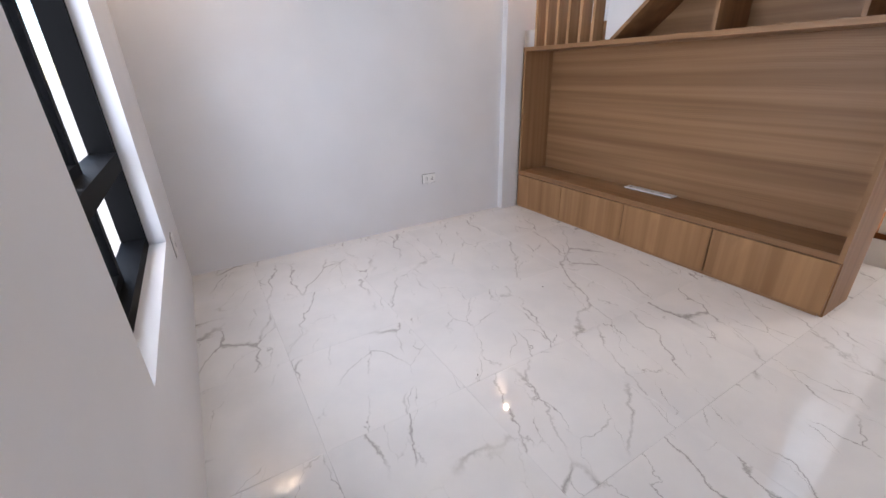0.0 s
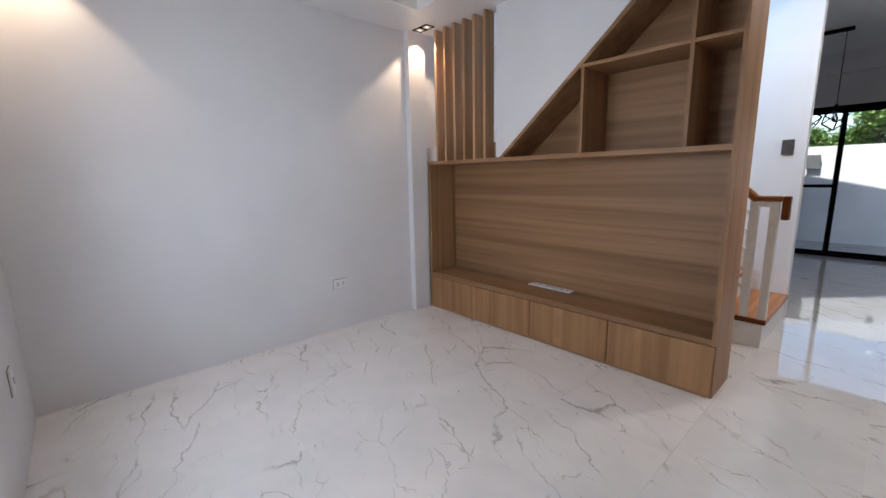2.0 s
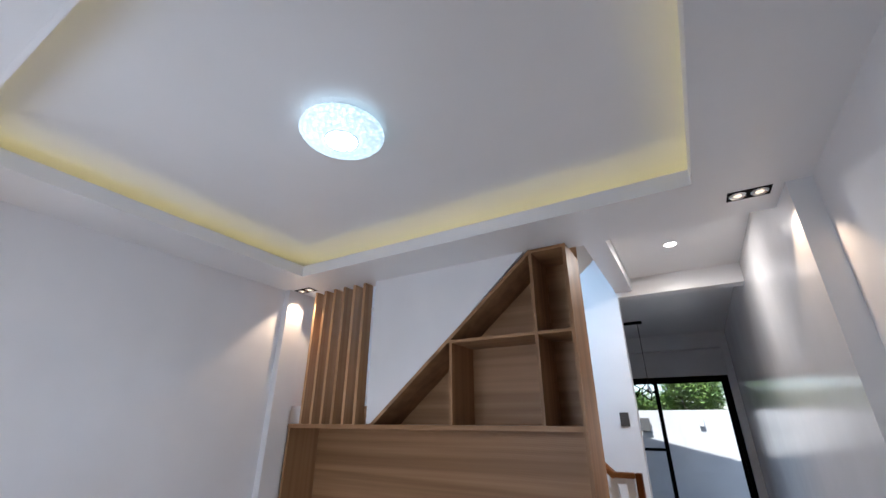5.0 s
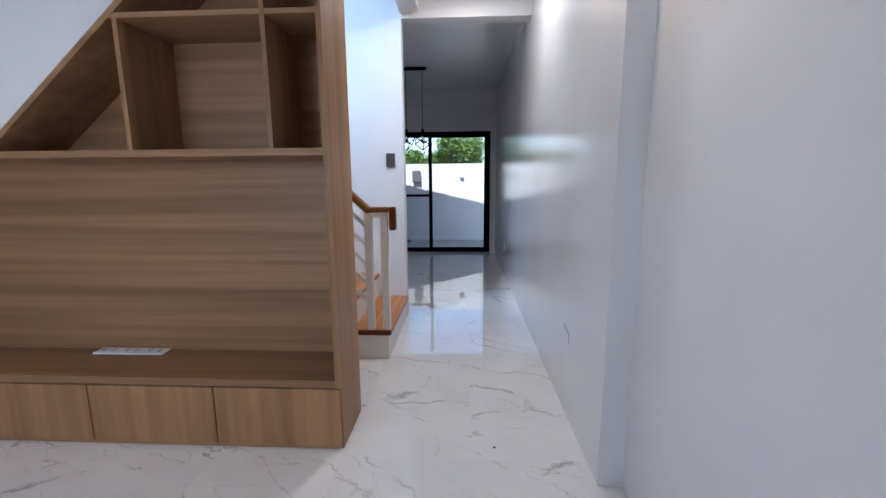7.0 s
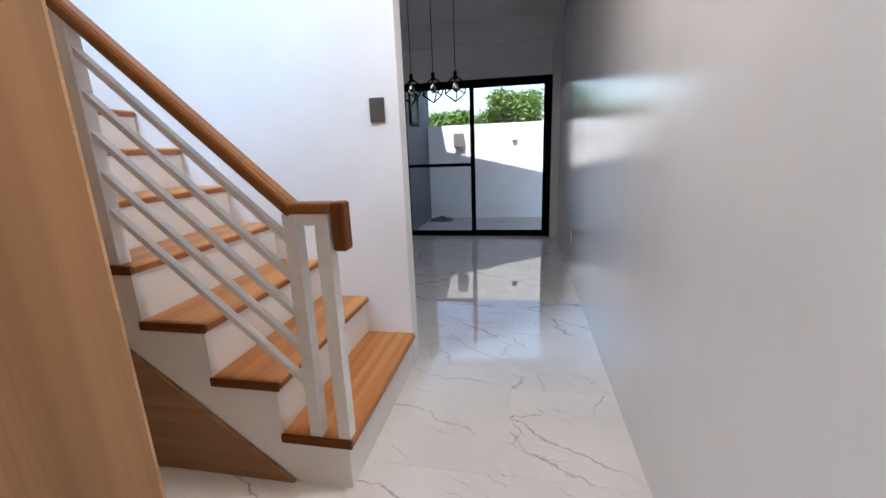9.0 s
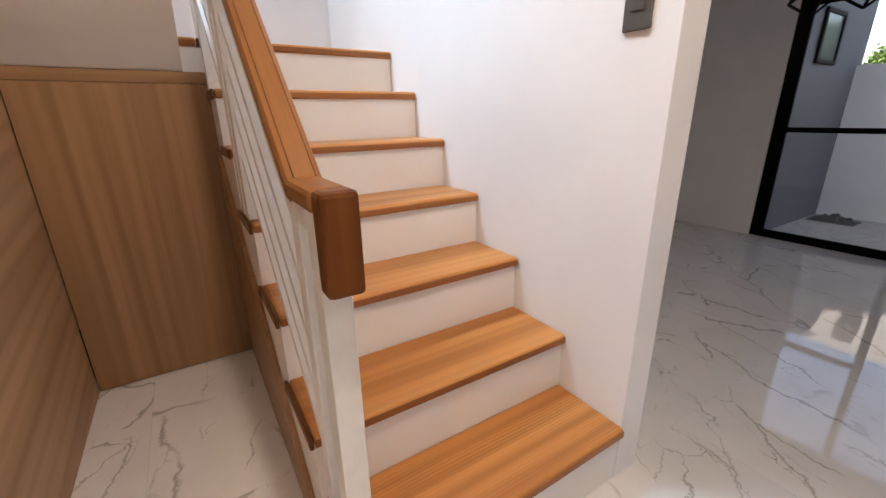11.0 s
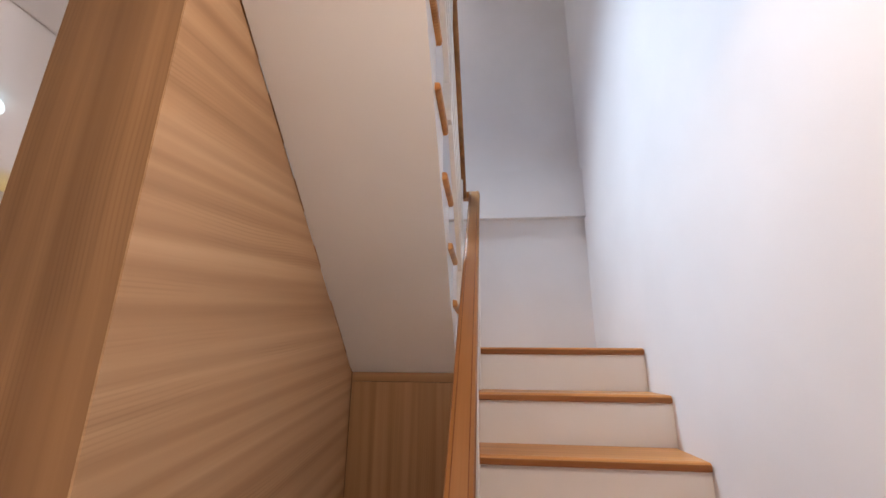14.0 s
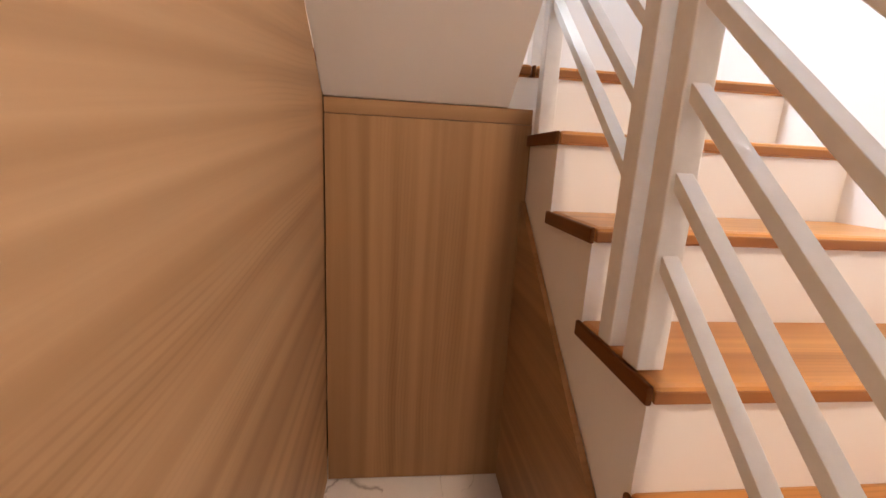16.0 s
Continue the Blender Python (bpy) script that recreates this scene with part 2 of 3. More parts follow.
def glass_material():
    m, n, l, p = material("clear_glass")
    p.inputs["Base Color"].default_value = (0.97, 0.99, 0.98, 1)
    p.inputs["Roughness"].default_value = 0.0
    p.inputs["IOR"].default_value = 1.45
    p.inputs["Transmission Weight"].default_value = 1.0
    return m


def leaf_material():
    m, n, l, p = material("leaf_green")
    geo = n.new("ShaderNodeNewGeometry")
    l.new(ramp(n, l, geo.outputs["Random Per Island"], [(0.0, (0.05, 0.12, 0.018)), (0.5, (0.11, 0.21, 0.03)), (1.0, (0.22, 0.32, 0.06))]), p.inputs["Base Color"])
    p.inputs["Roughness"].default_value = 0.5
    return m


GLASS, LEAF = glass_material(), leaf_material()


# ---- mesh helpers ----
def box(bm, x0, x1, y0, y1, z0, z1, bevel=0.0, mat=None):
    """Adds a box, its edges eased by bevel, to a bmesh."""
    made = bmesh.ops.create_cube(bm, size=1.0)["verts"]
    for v in made:
        v.co = Vector(((x0 + x1) / 2 + v.co.x * (x1 - x0), (y0 + y1) / 2 + v.co.y * (y1 - y0), (z0 + z1) / 2 + v.co.z * (z1 - z0)))
    if bevel:
        edges = {e for v in made for e in v.link_edges}
        bmesh.ops.bevel(bm, geom=list(edges), offset=bevel, segments=2, affect="EDGES", profile=0.5)
    return bm


def boxes(rows, bevel=0.0):
    bm = bmesh.new()
    for r in rows:
        box(bm, *r, bevel=bevel)
    return bm


def prism(bm, outline, a, b, axis="x"):
    """Extrudes an outline: (y, z) from x=a to x=b, or (x, z) along y, or (x, y) along z."""
    def at(p, s):
        return {"x": (s, p[0], p[1]), "y": (p[0], s, p[1]), "z": (p[0], p[1], s)}[axis]
    lo = [bm.verts.new(at(p, a)) for p in outline]
    hi = [bm.verts.new(at(p, b)) for p in outline]
    bm.faces.new(lo), bm.faces.new(hi)
    for k in range(len(lo)):
        j = (k + 1) % len(lo)
        bm.faces.new((lo[k], lo[j], hi[j], hi[k]))
    bmesh.ops.recalc_face_normals(bm, faces=bm.faces)
    return bm


def tube(bm, a, b, r, sides=12):
    a, b = Vector(a), Vector(b)
    d = b - a
    m = Matrix.Translation((a + b) / 2) @ d.to_track_quat("Z", "Y").to_matrix().to_4x4()
    bmesh.ops.create_cone(bm, cap_ends=True, segments=sides, radius1=r, radius2=r, depth=d.length, matrix=m)
    return bm


def bar(bm, a, b, w, h, bevel=0.003):
    """A square bar from a to b in the plane of y and z; w across x, h across the run."""
    a, b = Vector(a), Vector(b)
    d = (b - a).normalized()
    side, up = Vector((1, 0, 0)), d.cross(Vector((1, 0, 0)))
    ring = [(sx, su) for sx, su in ((-1, -1), (1, -1), (1, 1), (-1, 1))]
    lo = [bm.verts.new(a + side * sx * w / 2 + up * su * h / 2) for sx, su in ring]
    hi = [bm.verts.new(b + side * sx * w / 2 + up * su * h / 2) for sx, su in ring]
    fs = [bm.faces.new(lo), bm.faces.new(hi)]
    for k in range(4):
        fs.append(bm.faces.new((lo[k], lo[(k + 1) % 4], hi[(k + 1) % 4], hi[k])))
    bmesh.ops.recalc_face_normals(bm, faces=fs)
    if bevel:
        bmesh.ops.bevel(bm, geom=list({e for f in fs for e in f.edges}), offset=bevel, segments=2, affect="EDGES", profile=0.5)
    return bm


def make(name, bm, mat, parent=None, label="", smooth=False, origin=None):
    """Links a bmesh as one mesh object, its origin at the base of the mesh."""
    me = bpy.data.meshes.new(name)
    if origin is None:
        co = [v.co for v in bm.verts]
        origin = Vector(((min(c.x for c in co) + max(c.x for c in co)) / 2, (min(c.y for c in co) + max(c.y for c in co)) / 2, min(c.z for c in co)))
    origin = Vector(origin)
    bmesh.ops.translate(bm, verts=bm.verts, vec=-origin)
    bm.to_mesh(me)
    bm.free()
    for m in (mat if isinstance(mat, (list, tuple)) else [mat]):
        me.materials.append(m)
    if smooth:
        for f in me.polygons:
            f.use_smooth = True
    ob = new(name, me)
    ob.location = origin
    if parent is not None:
        bpy.context.view_layer.update()
        ob.parent = parent
        base = parent.location.copy()
        up = parent.parent
        while up is not None:
            base += up.location
            up = up.parent
        ob.location = origin - base
    if label:
        tagged(ob, label)
    return ob


def part(name, bm, mat, parent, label="", smooth=False):
    return make(name, bm, mat, parent, label, smooth)


def thing(name, at, label, category, group=""):
    ob = new(name)
    ob.location = at
    ob.empty_display_size = 0.1
    return tagged(ob, label, category, group)


def setting(name, bm, mat, label, category):
    return tagged(make(name, bm, mat, origin=(0, 0, 0)), label, category, kind="structure")


# ---- the plan ----
XW, XB, XC = -2.815, 5.60, -0.18          # window wall, garden door wall, start of the columns
YL, YLC, YR, YRC = 2.48, 2.418, -1.235, -1.13   # living walls and column faces, socket side and corridor side
YE = 2.53                                 # wall at the stair landing
H, CH, TOP = 2.515, 2.80, 7.2             # living soffit, corridor ceiling, top of the stairwell
XS0, XS1 = 1.02, 1.925                    # stair side and stair wall
RISE, GO, Y1 = 0.218, 0.2665, -0.055      # step height, going, first nosing

# ---- structure ----
WY0, WY1, WZ0, WZ1 = 0.535, 1.70, 0.525, 2.08
setting("wall_west", boxes([(XW - 0.16, XW, -1.40, WY0, -0.1, 3.0), (XW - 0.16, XW, WY1, 2.68, -0.1, 3.0),
                            (XW - 0.16, XW, WY0, WY1, -0.1, WZ0), (XW - 0.16, XW, WY0, WY1, WZ1, 3.0)]), WALL,
        "white painted wall with a deep window opening", "wall")
setting("wall_north", boxes([(XW, XC, YL, 2.68, -0.1, 3.0), (XC, 0.0, YLC, 2.68, -0.1, 3.0), (0.0, 5.75, YE, 2.68, -0.1, 3.05), (0.0, 2.04, YE, 2.80, 3.05, TOP)]), WALL,
        "white painted plaster wall with a shallow column", "wall")
setting("landing_beam", boxes([(0.0, XS1, 2.47, YE, 2.62, 3.05)]), WALL, "white painted beam above the stair landing", "beam")
setting("wall_south", boxes([(XW, XC, -1.40, YR, -0.1, 3.0)]), WALL, "white painted plaster wall of the living room", "wall")
setting("wall_corridor", boxes([(XC, 5.75, -1.40, YRC, -0.1, 3.0)]), ENAMEL, "glossy white painted corridor wall with a shallow column", "wall")
setting("column_far", boxes([(5.44, XB, YRC, -1.035, 0, CH)]), WALL, "white painted column beside the garden door", "column")
DY0, DY1, DZ1 = -1.04, 1.06, 2.135
setting("wall_east", boxes([(XB, 5.75, -1.40, DY0, -0.1, 3.0), (XB, 5.75, DY1, 2.68, -0.1, 3.0), (XB, 5.75, DY0, DY1, DZ1, 3.0)]), WALL,
        "white painted end wall round the sliding garden door", "wall")
setting("beam_east", boxes([(5.42, XB, -1.035, YE, 2.55, CH)]), WALL, "white painted beam above the garden door", "beam")
setting("wall_stair", boxes([(XS1, 2.04, -0.04, YE, -0.1, TOP)], 0), WALL, "white painted wall beside the stairs", "wall")
setting("stairwell_upper_walls", boxes([(0.02, 0.12, -2.6, 1.20, CH, TOP), (0.02, 0.12, 1.20, 2.25, CH, 3.85), (0.02, 0.12, 1.20, 2.25, 5.35, TOP), (0.02, 0.12, 2.25, YE, CH, TOP),
                                        (0.12, 2.04, -2.7, -2.6, CH, TOP), (XS1, 2.04, -2.6, -0.04, CH + 0.2, TOP)]), WALL,
        "plain white walls of the upper stairwell", "wall")
setting("stairwell_roof", boxes([(-0.1, 2.15, -2.75, 2.80, TOP, TOP + 0.1)]), CEIL, "plain white ceiling above the stairs", "ceiling")
TX0, TX1, TY0, TY1 = -2.35, -0.385, -0.735, 2.032
bm = boxes([(XW, TX0 - 0.02, YR, YL, H, H + 0.025), (TX1 + 0.02, XC, YR, YL, H, H + 0.025), (XC, 0.10, YRC, YLC, H, H + 0.025),
            (TX0 - 0.02, TX1 + 0.02, YR, TY0 - 0.02, H, H + 0.025), (TX0 - 0.02, TX1 + 0.02, TY1 + 0.02, YL, H, H + 0.025),
            (TX0 - 0.02, TX0, TY0 - 0.02, TY1 + 0.02, H - 0.003, H + 0.085), (TX1, TX1 + 0.02, TY0 - 0.02, TY1 + 0.02, H - 0.003, H + 0.085),
            (TX0, TX1, TY0 - 0.02, TY0, H - 0.003, H + 0.085), (TX0, TX1, TY1, TY1 + 0.02, H - 0.003, H + 0.085)])
setting("ceiling_soffit", bm, CEIL, "white dropped ceiling border round a lit tray", "ceiling")
setting("ceiling_tray", boxes([(XW - 0.1, 0.10, -1.4, 2.6, 2.70, 2.80)]), CEIL, "white raised tray ceiling with a warm lit edge", "ceiling")
setting("ceiling_edge", boxes([(0.10, 0.12, YRC, -0.19, H, CH), (0.10, 0.12, -0.19, YLC, H, 2.70)]), CEIL, "white upstand between the two ceilings", "ceiling")
setting("ceiling_corridor", boxes([(0.10, 5.75, -1.4, -0.03, CH, CH + 0.15), (2.04, 5.75, -0.03, 2.68, CH, CH + 0.15)]), CEIL, "white painted corridor and kitchen ceiling", "ceiling")
setting("beam_corridor", boxes([(0.12, XS1, -0.19, -0.03, 2.67, CH + 0.15)]), CEIL, "white painted beam along the stair opening", "beam")
setting("beam_cross", boxes([(XS1, 2.07, YRC, -0.04, 2.615, CH)]), CEIL, "white painted cross beam over the corridor", "beam")


def column_cove():
    bm = bmesh.new()
    box(bm, TX0 - 0.13, TX0 - 0.11, TY0 - 0.1, TY1 + 0.1, 2.545, 2.56)
    box(bm, TX1 + 0.11, TX1 + 0.13, TY0 - 0.1, TY1 + 0.1, 2.545, 2.56)
    box(bm, TX0 - 0.1, TX1 + 0.1, TY0 - 0.13, TY0 - 0.11, 2.545, 2.56)
    box(bm, TX0 - 0.1, TX1 + 0.1, TY1 + 0.11, TY1 + 0.13, 2.545, 2.56)
    return bm


tagged(make("cove_light_strip", column_cove(), COVE), "warm yellow strip light hidden above the ceiling border", "strip light")

# floor slab and outside ground
setting("ground", boxes([(-300, 300, -300, 300, -0.40, -0.12)]), CONC, "bare cement ground outside", "ground")
floor = setting("floor", boxes([(XW - 0.16, 5.75, -1.40, 2.68, -0.12, -0.012)]), GROUT, "white marble-look tiled floor, polished", "floor")
setting("garden_floor", boxes([(5.75, 7.6, -3.0, 1.05, -0.12, -0.03)]), CONC, "rough cement garden floor with dust", "ground")

# ---- stairs ----
def step_y(i):
    return Y1 + GO * (i - 1)


stairs = thing("staircase", (1.47, 0.6, 0), "white staircase with varnished orange-brown wooden treads", "staircase")


def tread(x0, x1, y0, y1, top, name="tread"):
    """A board with rounded nosing."""
    bm = box(bmesh.new(), x0, x1, y0, y1, top - 0.036, top, 0.011)
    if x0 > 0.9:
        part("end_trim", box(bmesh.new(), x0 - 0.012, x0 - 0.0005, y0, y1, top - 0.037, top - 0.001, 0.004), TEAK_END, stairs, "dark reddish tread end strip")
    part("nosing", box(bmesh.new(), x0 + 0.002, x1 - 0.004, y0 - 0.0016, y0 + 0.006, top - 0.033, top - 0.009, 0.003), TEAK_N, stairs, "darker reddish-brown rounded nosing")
    return part(name, bm, TEAK_X, stairs, "varnished orange-brown wooden tread")


# lower flight
outline = [(step_y(1) + 0.018, 0.0)]
for i in range(1, 7):
    outline += [(step_y(i) + 0.018, RISE * i - 0.036), (step_y(i + 1) + 0.018, RISE * i - 0.036)]
outline += [(step_y(7) + 0.018, RISE * 7 - 0.036), (YE, RISE * 7 - 0.036), (YE, RISE * 7 - 0.16), (1.60, RISE * 7 - 0.16), (1.60, 1.10), (1.535, 1.09), (0.19, 0.0)]
part("flight_body", prism(bmesh.new(), outline, XS0 + 0.001, XS1), TRIM, stairs, "white painted risers and stringer")
for i in range(1, 7):
    tread(1.018, XS1, step_y(i), step_y(i + 1) + 0.02, RISE * i)
LZ = RISE * 7
tread(1.018, XS1, step_y(7), YE, LZ, "landing_board")
part("landing_slab", boxes([(0.13, 0.352, 1.56, YE, 1.408, LZ - 0.037), (0.352, 1.020, 1.56, YE, LZ - 0.16, LZ - 0.037)]), TRIM, stairs)
tread(0.13, 1.004, 1.54, YE, LZ, "landing_board")

# upper flight, back towards the corridor
def up_y(k):
    return 1.545 - GO * (k - 1)


SO = 0.845                       # slope of the soffit
out2 = [(1.535, 1.39), (1.56, 1.39), (1.56, LZ - 0.02)]
for k in range(1, 7):
    out2 += [(up_y(k), LZ + RISE * k - 0.036), (up_y(k + 1), LZ + RISE * k - 0.036)] if k > 1 else [(up_y(1), LZ - 0.02), (up_y(1), LZ + RISE - 0.036), (up_y(2), LZ + RISE - 0.036)]
out2 += [(-0.03, LZ + RISE * 6 - 0.036), (-0.03, 1.39 + SO * 1.565)]
part("upper_flight_body", prism(bmesh.new(), out2, 0.352, 0.935), TRIM, stairs, "white painted underside of the upper flight")
for k in range(1, 7):
    bm = box(bmesh.new(), 0.20, 0.957, up_y(k + 1) - 0.02, up_y(k) + 0.02, LZ + RISE * k - 0.036, LZ + RISE * k, 0.011)
    part("tread", bm, TEAK_X, stairs, "varnished orange-brown wooden tread")
# stair side wall above the cabinet, flush with its front
setting("wall_stair_front", prism(bmesh.new(), [(1.60, 1.41), (1.60, H + 0.02), (0.27, H + 0.02), (1.52, 1.41)], 0.025, 0.12), WALL,
        "white painted wall beside the upper flight", "wall")
setting("wall_stair_inner", prism(bmesh.new(), [(1.60, 1.39), (1.60, 3.70), (-0.03, 3.70), (-0.03, 2.9), (-0.03, 2.75), (1.5, 1.43)], 0.12, 0.20), WALL,
        "white painted wall beside the upper flight", "wall")

setting("landing_curb", boxes([(0.1135, 0.1295, 1.602, YE, 1.408, 1.545)]), WALL, "white painted curb along the stair landing", "curb")

# panels of the recess under the stairs
recess = thing("recess_panelling", (0.68, 1.54, 0), "light oak laminate panels lining the recess under the stairs", "panelling")
part("end_panel", boxes([(0.354, 1.0195, 1.536, 1.555, 0.006, 1.338)], 0.001), OAK_Z, recess, "upright-grained oak end panel")
part("top_rail", boxes([(0.352, 1.0195, 1.541, 1.555, 1.340, 1.388)], 0.001), OAK_X, recess)
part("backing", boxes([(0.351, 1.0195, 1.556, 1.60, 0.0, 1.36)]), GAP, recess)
part("side_panel", prism(bmesh.new(), [(0.20, 0.004), (1.534, 0.004), (1.534, 1.09)], 1.004, 1.0195), OAK_Y, recess, "triangular oak side panel below the steps")

# ---- railing ----
railing = thing("stair_railing", (1.05, 0.75, RISE), "white metal stair railing with a varnished wooden handrail", "railing")
RS = 0.915                       # slope of the rail
XR = 1.040
def rail_z(y):
    return 1.095 + RS * (y - 0.075)


def post(y0, y1, z0, z1, x0=XR - 0.025, x1=XR + 0.025):
    return part("post", boxes([(x0, x1, y0, y1, z0, z1)], 0.003), RAIL, railing)


post(0.062, 0.112, RISE, 1.058)
post(-0.050, 0.000, RISE, 1.058)
part("post_cap", boxes([(XR - 0.025, XR + 0.025, 0.000, 0.062, 1.020, 1.058)], 0.002), RAIL, railing)
B2 = RISE * 4
post(0.795, 0.845, B2, rail_z(0.82) - 0.05)
post(0.890, 0.940, B2, rail_z(0.915) - 0.05)
B3 = RISE * 6
post(1.460, 1.505, B3, rail_z(1.48) - 0.05)
post(1.60, 1.65, LZ, 2.42)
for dz in (-0.151, -0.286, -0.420, -0.554, -0.688):
    for ya, yb in ((0.105, 0.802), (0.935, 1.466), (1.500, 1.610)):
        part("rail_bar", bar(bmesh.new(), (XR, ya, rail_z(ya) + dz - 0.012 * (0.8 - ya)), (XR, yb, rail_z(yb) + dz), 0.029, 0.021, 0.0012), RAIL, railing)


def handrail(ya, yb):
    """Profiled board along the slope."""
    bm = bar(bmesh.new(), (XR, ya, rail_z(ya) - 0.031), (XR, yb, rail_z(yb) - 0.031), 0.066, 0.048, 0.014)
    for dx in (-0.019, 0.019):
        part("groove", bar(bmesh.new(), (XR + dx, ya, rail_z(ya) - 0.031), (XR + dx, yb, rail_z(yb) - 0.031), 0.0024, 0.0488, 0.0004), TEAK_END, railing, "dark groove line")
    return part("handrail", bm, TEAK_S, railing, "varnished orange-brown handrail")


handrail(0.072, 1.60)
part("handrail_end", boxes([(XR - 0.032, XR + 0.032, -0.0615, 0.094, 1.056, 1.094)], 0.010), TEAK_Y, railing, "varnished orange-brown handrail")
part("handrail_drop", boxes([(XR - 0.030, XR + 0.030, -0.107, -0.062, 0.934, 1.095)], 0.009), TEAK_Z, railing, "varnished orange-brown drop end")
part("handrail_turn", boxes([(0.930, 1.072, 1.585, 1.66, 2.435, 2.478)], 0.010), TEAK_X, railing, "varnished orange-brown handrail")
# upper flight rail
def up_rail(y):
    return 2.49 + 0.82 * (1.56 - y)


for y in (1.50, 0.72):
    post(y - 0.02, y + 0.02, LZ + RISE * (1 + int((1.545 - y) / GO)), up_rail(y) - 0.03, 0.938, 0.974)
for dz in (-0.15, -0.3, -0.45, -0.6):
    part("rail_bar", bar(bmesh.new(), (0.956, 1.50, up_rail(1.50) + dz), (0.956, 0.0, up_rail(0.0) + dz), 0.024, 0.028), RAIL, railing)
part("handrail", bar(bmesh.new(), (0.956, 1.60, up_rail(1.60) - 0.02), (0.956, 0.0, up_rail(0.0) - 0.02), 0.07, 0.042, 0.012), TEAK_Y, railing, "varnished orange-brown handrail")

# ---- television cabinet ----
CY1 = 2.410
cab = thing("tv_cabinet", (0.17, 1.2, 0), "light oak laminate television cabinet with stepped shelves under the stairs", "cabinet")
ZB, ZT, ZP, XD = 0.315, 1.405, 2.508, 0.344
part("kick_board", boxes([(0.012, 0.33, 0.024, CY1, 0.0, 0.022)]), OAK_Y, cab)
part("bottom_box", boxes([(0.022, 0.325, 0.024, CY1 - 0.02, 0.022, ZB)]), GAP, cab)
dy = [0.003, 0.610, 1.235, 1.850, CY1 - 0.002]
for a, b in zip(dy, dy[1:]):
    part("drawer_front", boxes([(0.0, 0.020, a + 0.0032, b - 0.0032, 0.022, ZB - 0.005)], 0.001), OAK_D, cab, "handleless oak drawer front")
part("shelf", boxes([(0.004, 0.330, 0.022, CY1 - 0.002, ZB + 0.001, ZB + 0.038)], 0.001), OAK_Y, cab)
part("side_panel", boxes([(0.006, 0.330, CY1 - 0.022, CY1, ZB + 0.038, ZT - 0.030)], 0.001), OAK_Z, cab)
part("side_panel", boxes([(0.021, XD, 0.0, 0.022, 0.0, ZB), (0.0, XD, 0.0, 0.022, ZB, ZP)]), OAK_Z, cab)
part("back_panel", boxes([(0.330, XD, 0.022, CY1, ZB, ZT - 0.03)]), OAK_Y, cab)
part("top_board", boxes([(0.0, XD, 0.022, CY1, ZT - 0.030, ZT)], 0.001), OAK_Y, cab)
# stepped shelf above: sloping board, uprights, shelves
YA, YP = 1.545, 0.252
part("slope_board", prism(bmesh.new(), [(YA, ZT), (YP, ZP), (YP, ZP - 0.032), (YA - 0.036, ZT)], 0.0, 0.330), OAK_Y, cab)
part("upper_back", prism(bmesh.new(), [(YA - 0.018, ZT), (YP, ZP - 0.020), (0.022, ZP - 0.020), (0.022, ZT)], 0.3305, XD), OAK_Y, cab)
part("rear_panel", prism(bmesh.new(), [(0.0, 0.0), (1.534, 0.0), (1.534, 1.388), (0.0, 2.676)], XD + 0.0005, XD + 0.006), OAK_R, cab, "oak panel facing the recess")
part("upright", boxes([(0.0, 0.330, 0.231, 0.252, ZT, ZP - 0.022)], 0.001), OAK_Z, cab)
part("upright", boxes([(0.0, 0.330, 0.852, 0.873, ZT, 1.932)], 0.001), OAK_Z, cab)
part("upper_shelf", boxes([(0.002, 0.330, 0.252, 0.898, 1.932, 1.953)], 0.001), OAK_Y, cab)
part("upper_shelf", boxes([(0.002, 0.330, 0.022, 0.231, 1.932, 1.953)], 0.001), OAK_Y, cab)
part("cap_board", boxes([(0.0, XD, 0.022, 0.252, ZP - 0.022, ZP)], 0.001), OAK_Y, cab)

# wooden fins on the cabinet, before the landing
screen = thing("slat_screen", (0.06, 1.95, ZT), "row of upright light oak fins standing on the cabinet", "screen")
for k in range(6):
    y = 1.700 + 0.1145 * k
    part("slat", boxes([(0.0, 0.100, y - 0.0125, y + 0.0125, ZT, H - 0.003)], 0.001), OAK_S, screen)
part("base_rail", boxes([(0.1005, 0.113, 1.61, 2.30, ZT, ZT + 0.13)]), OAK_Y, screen)


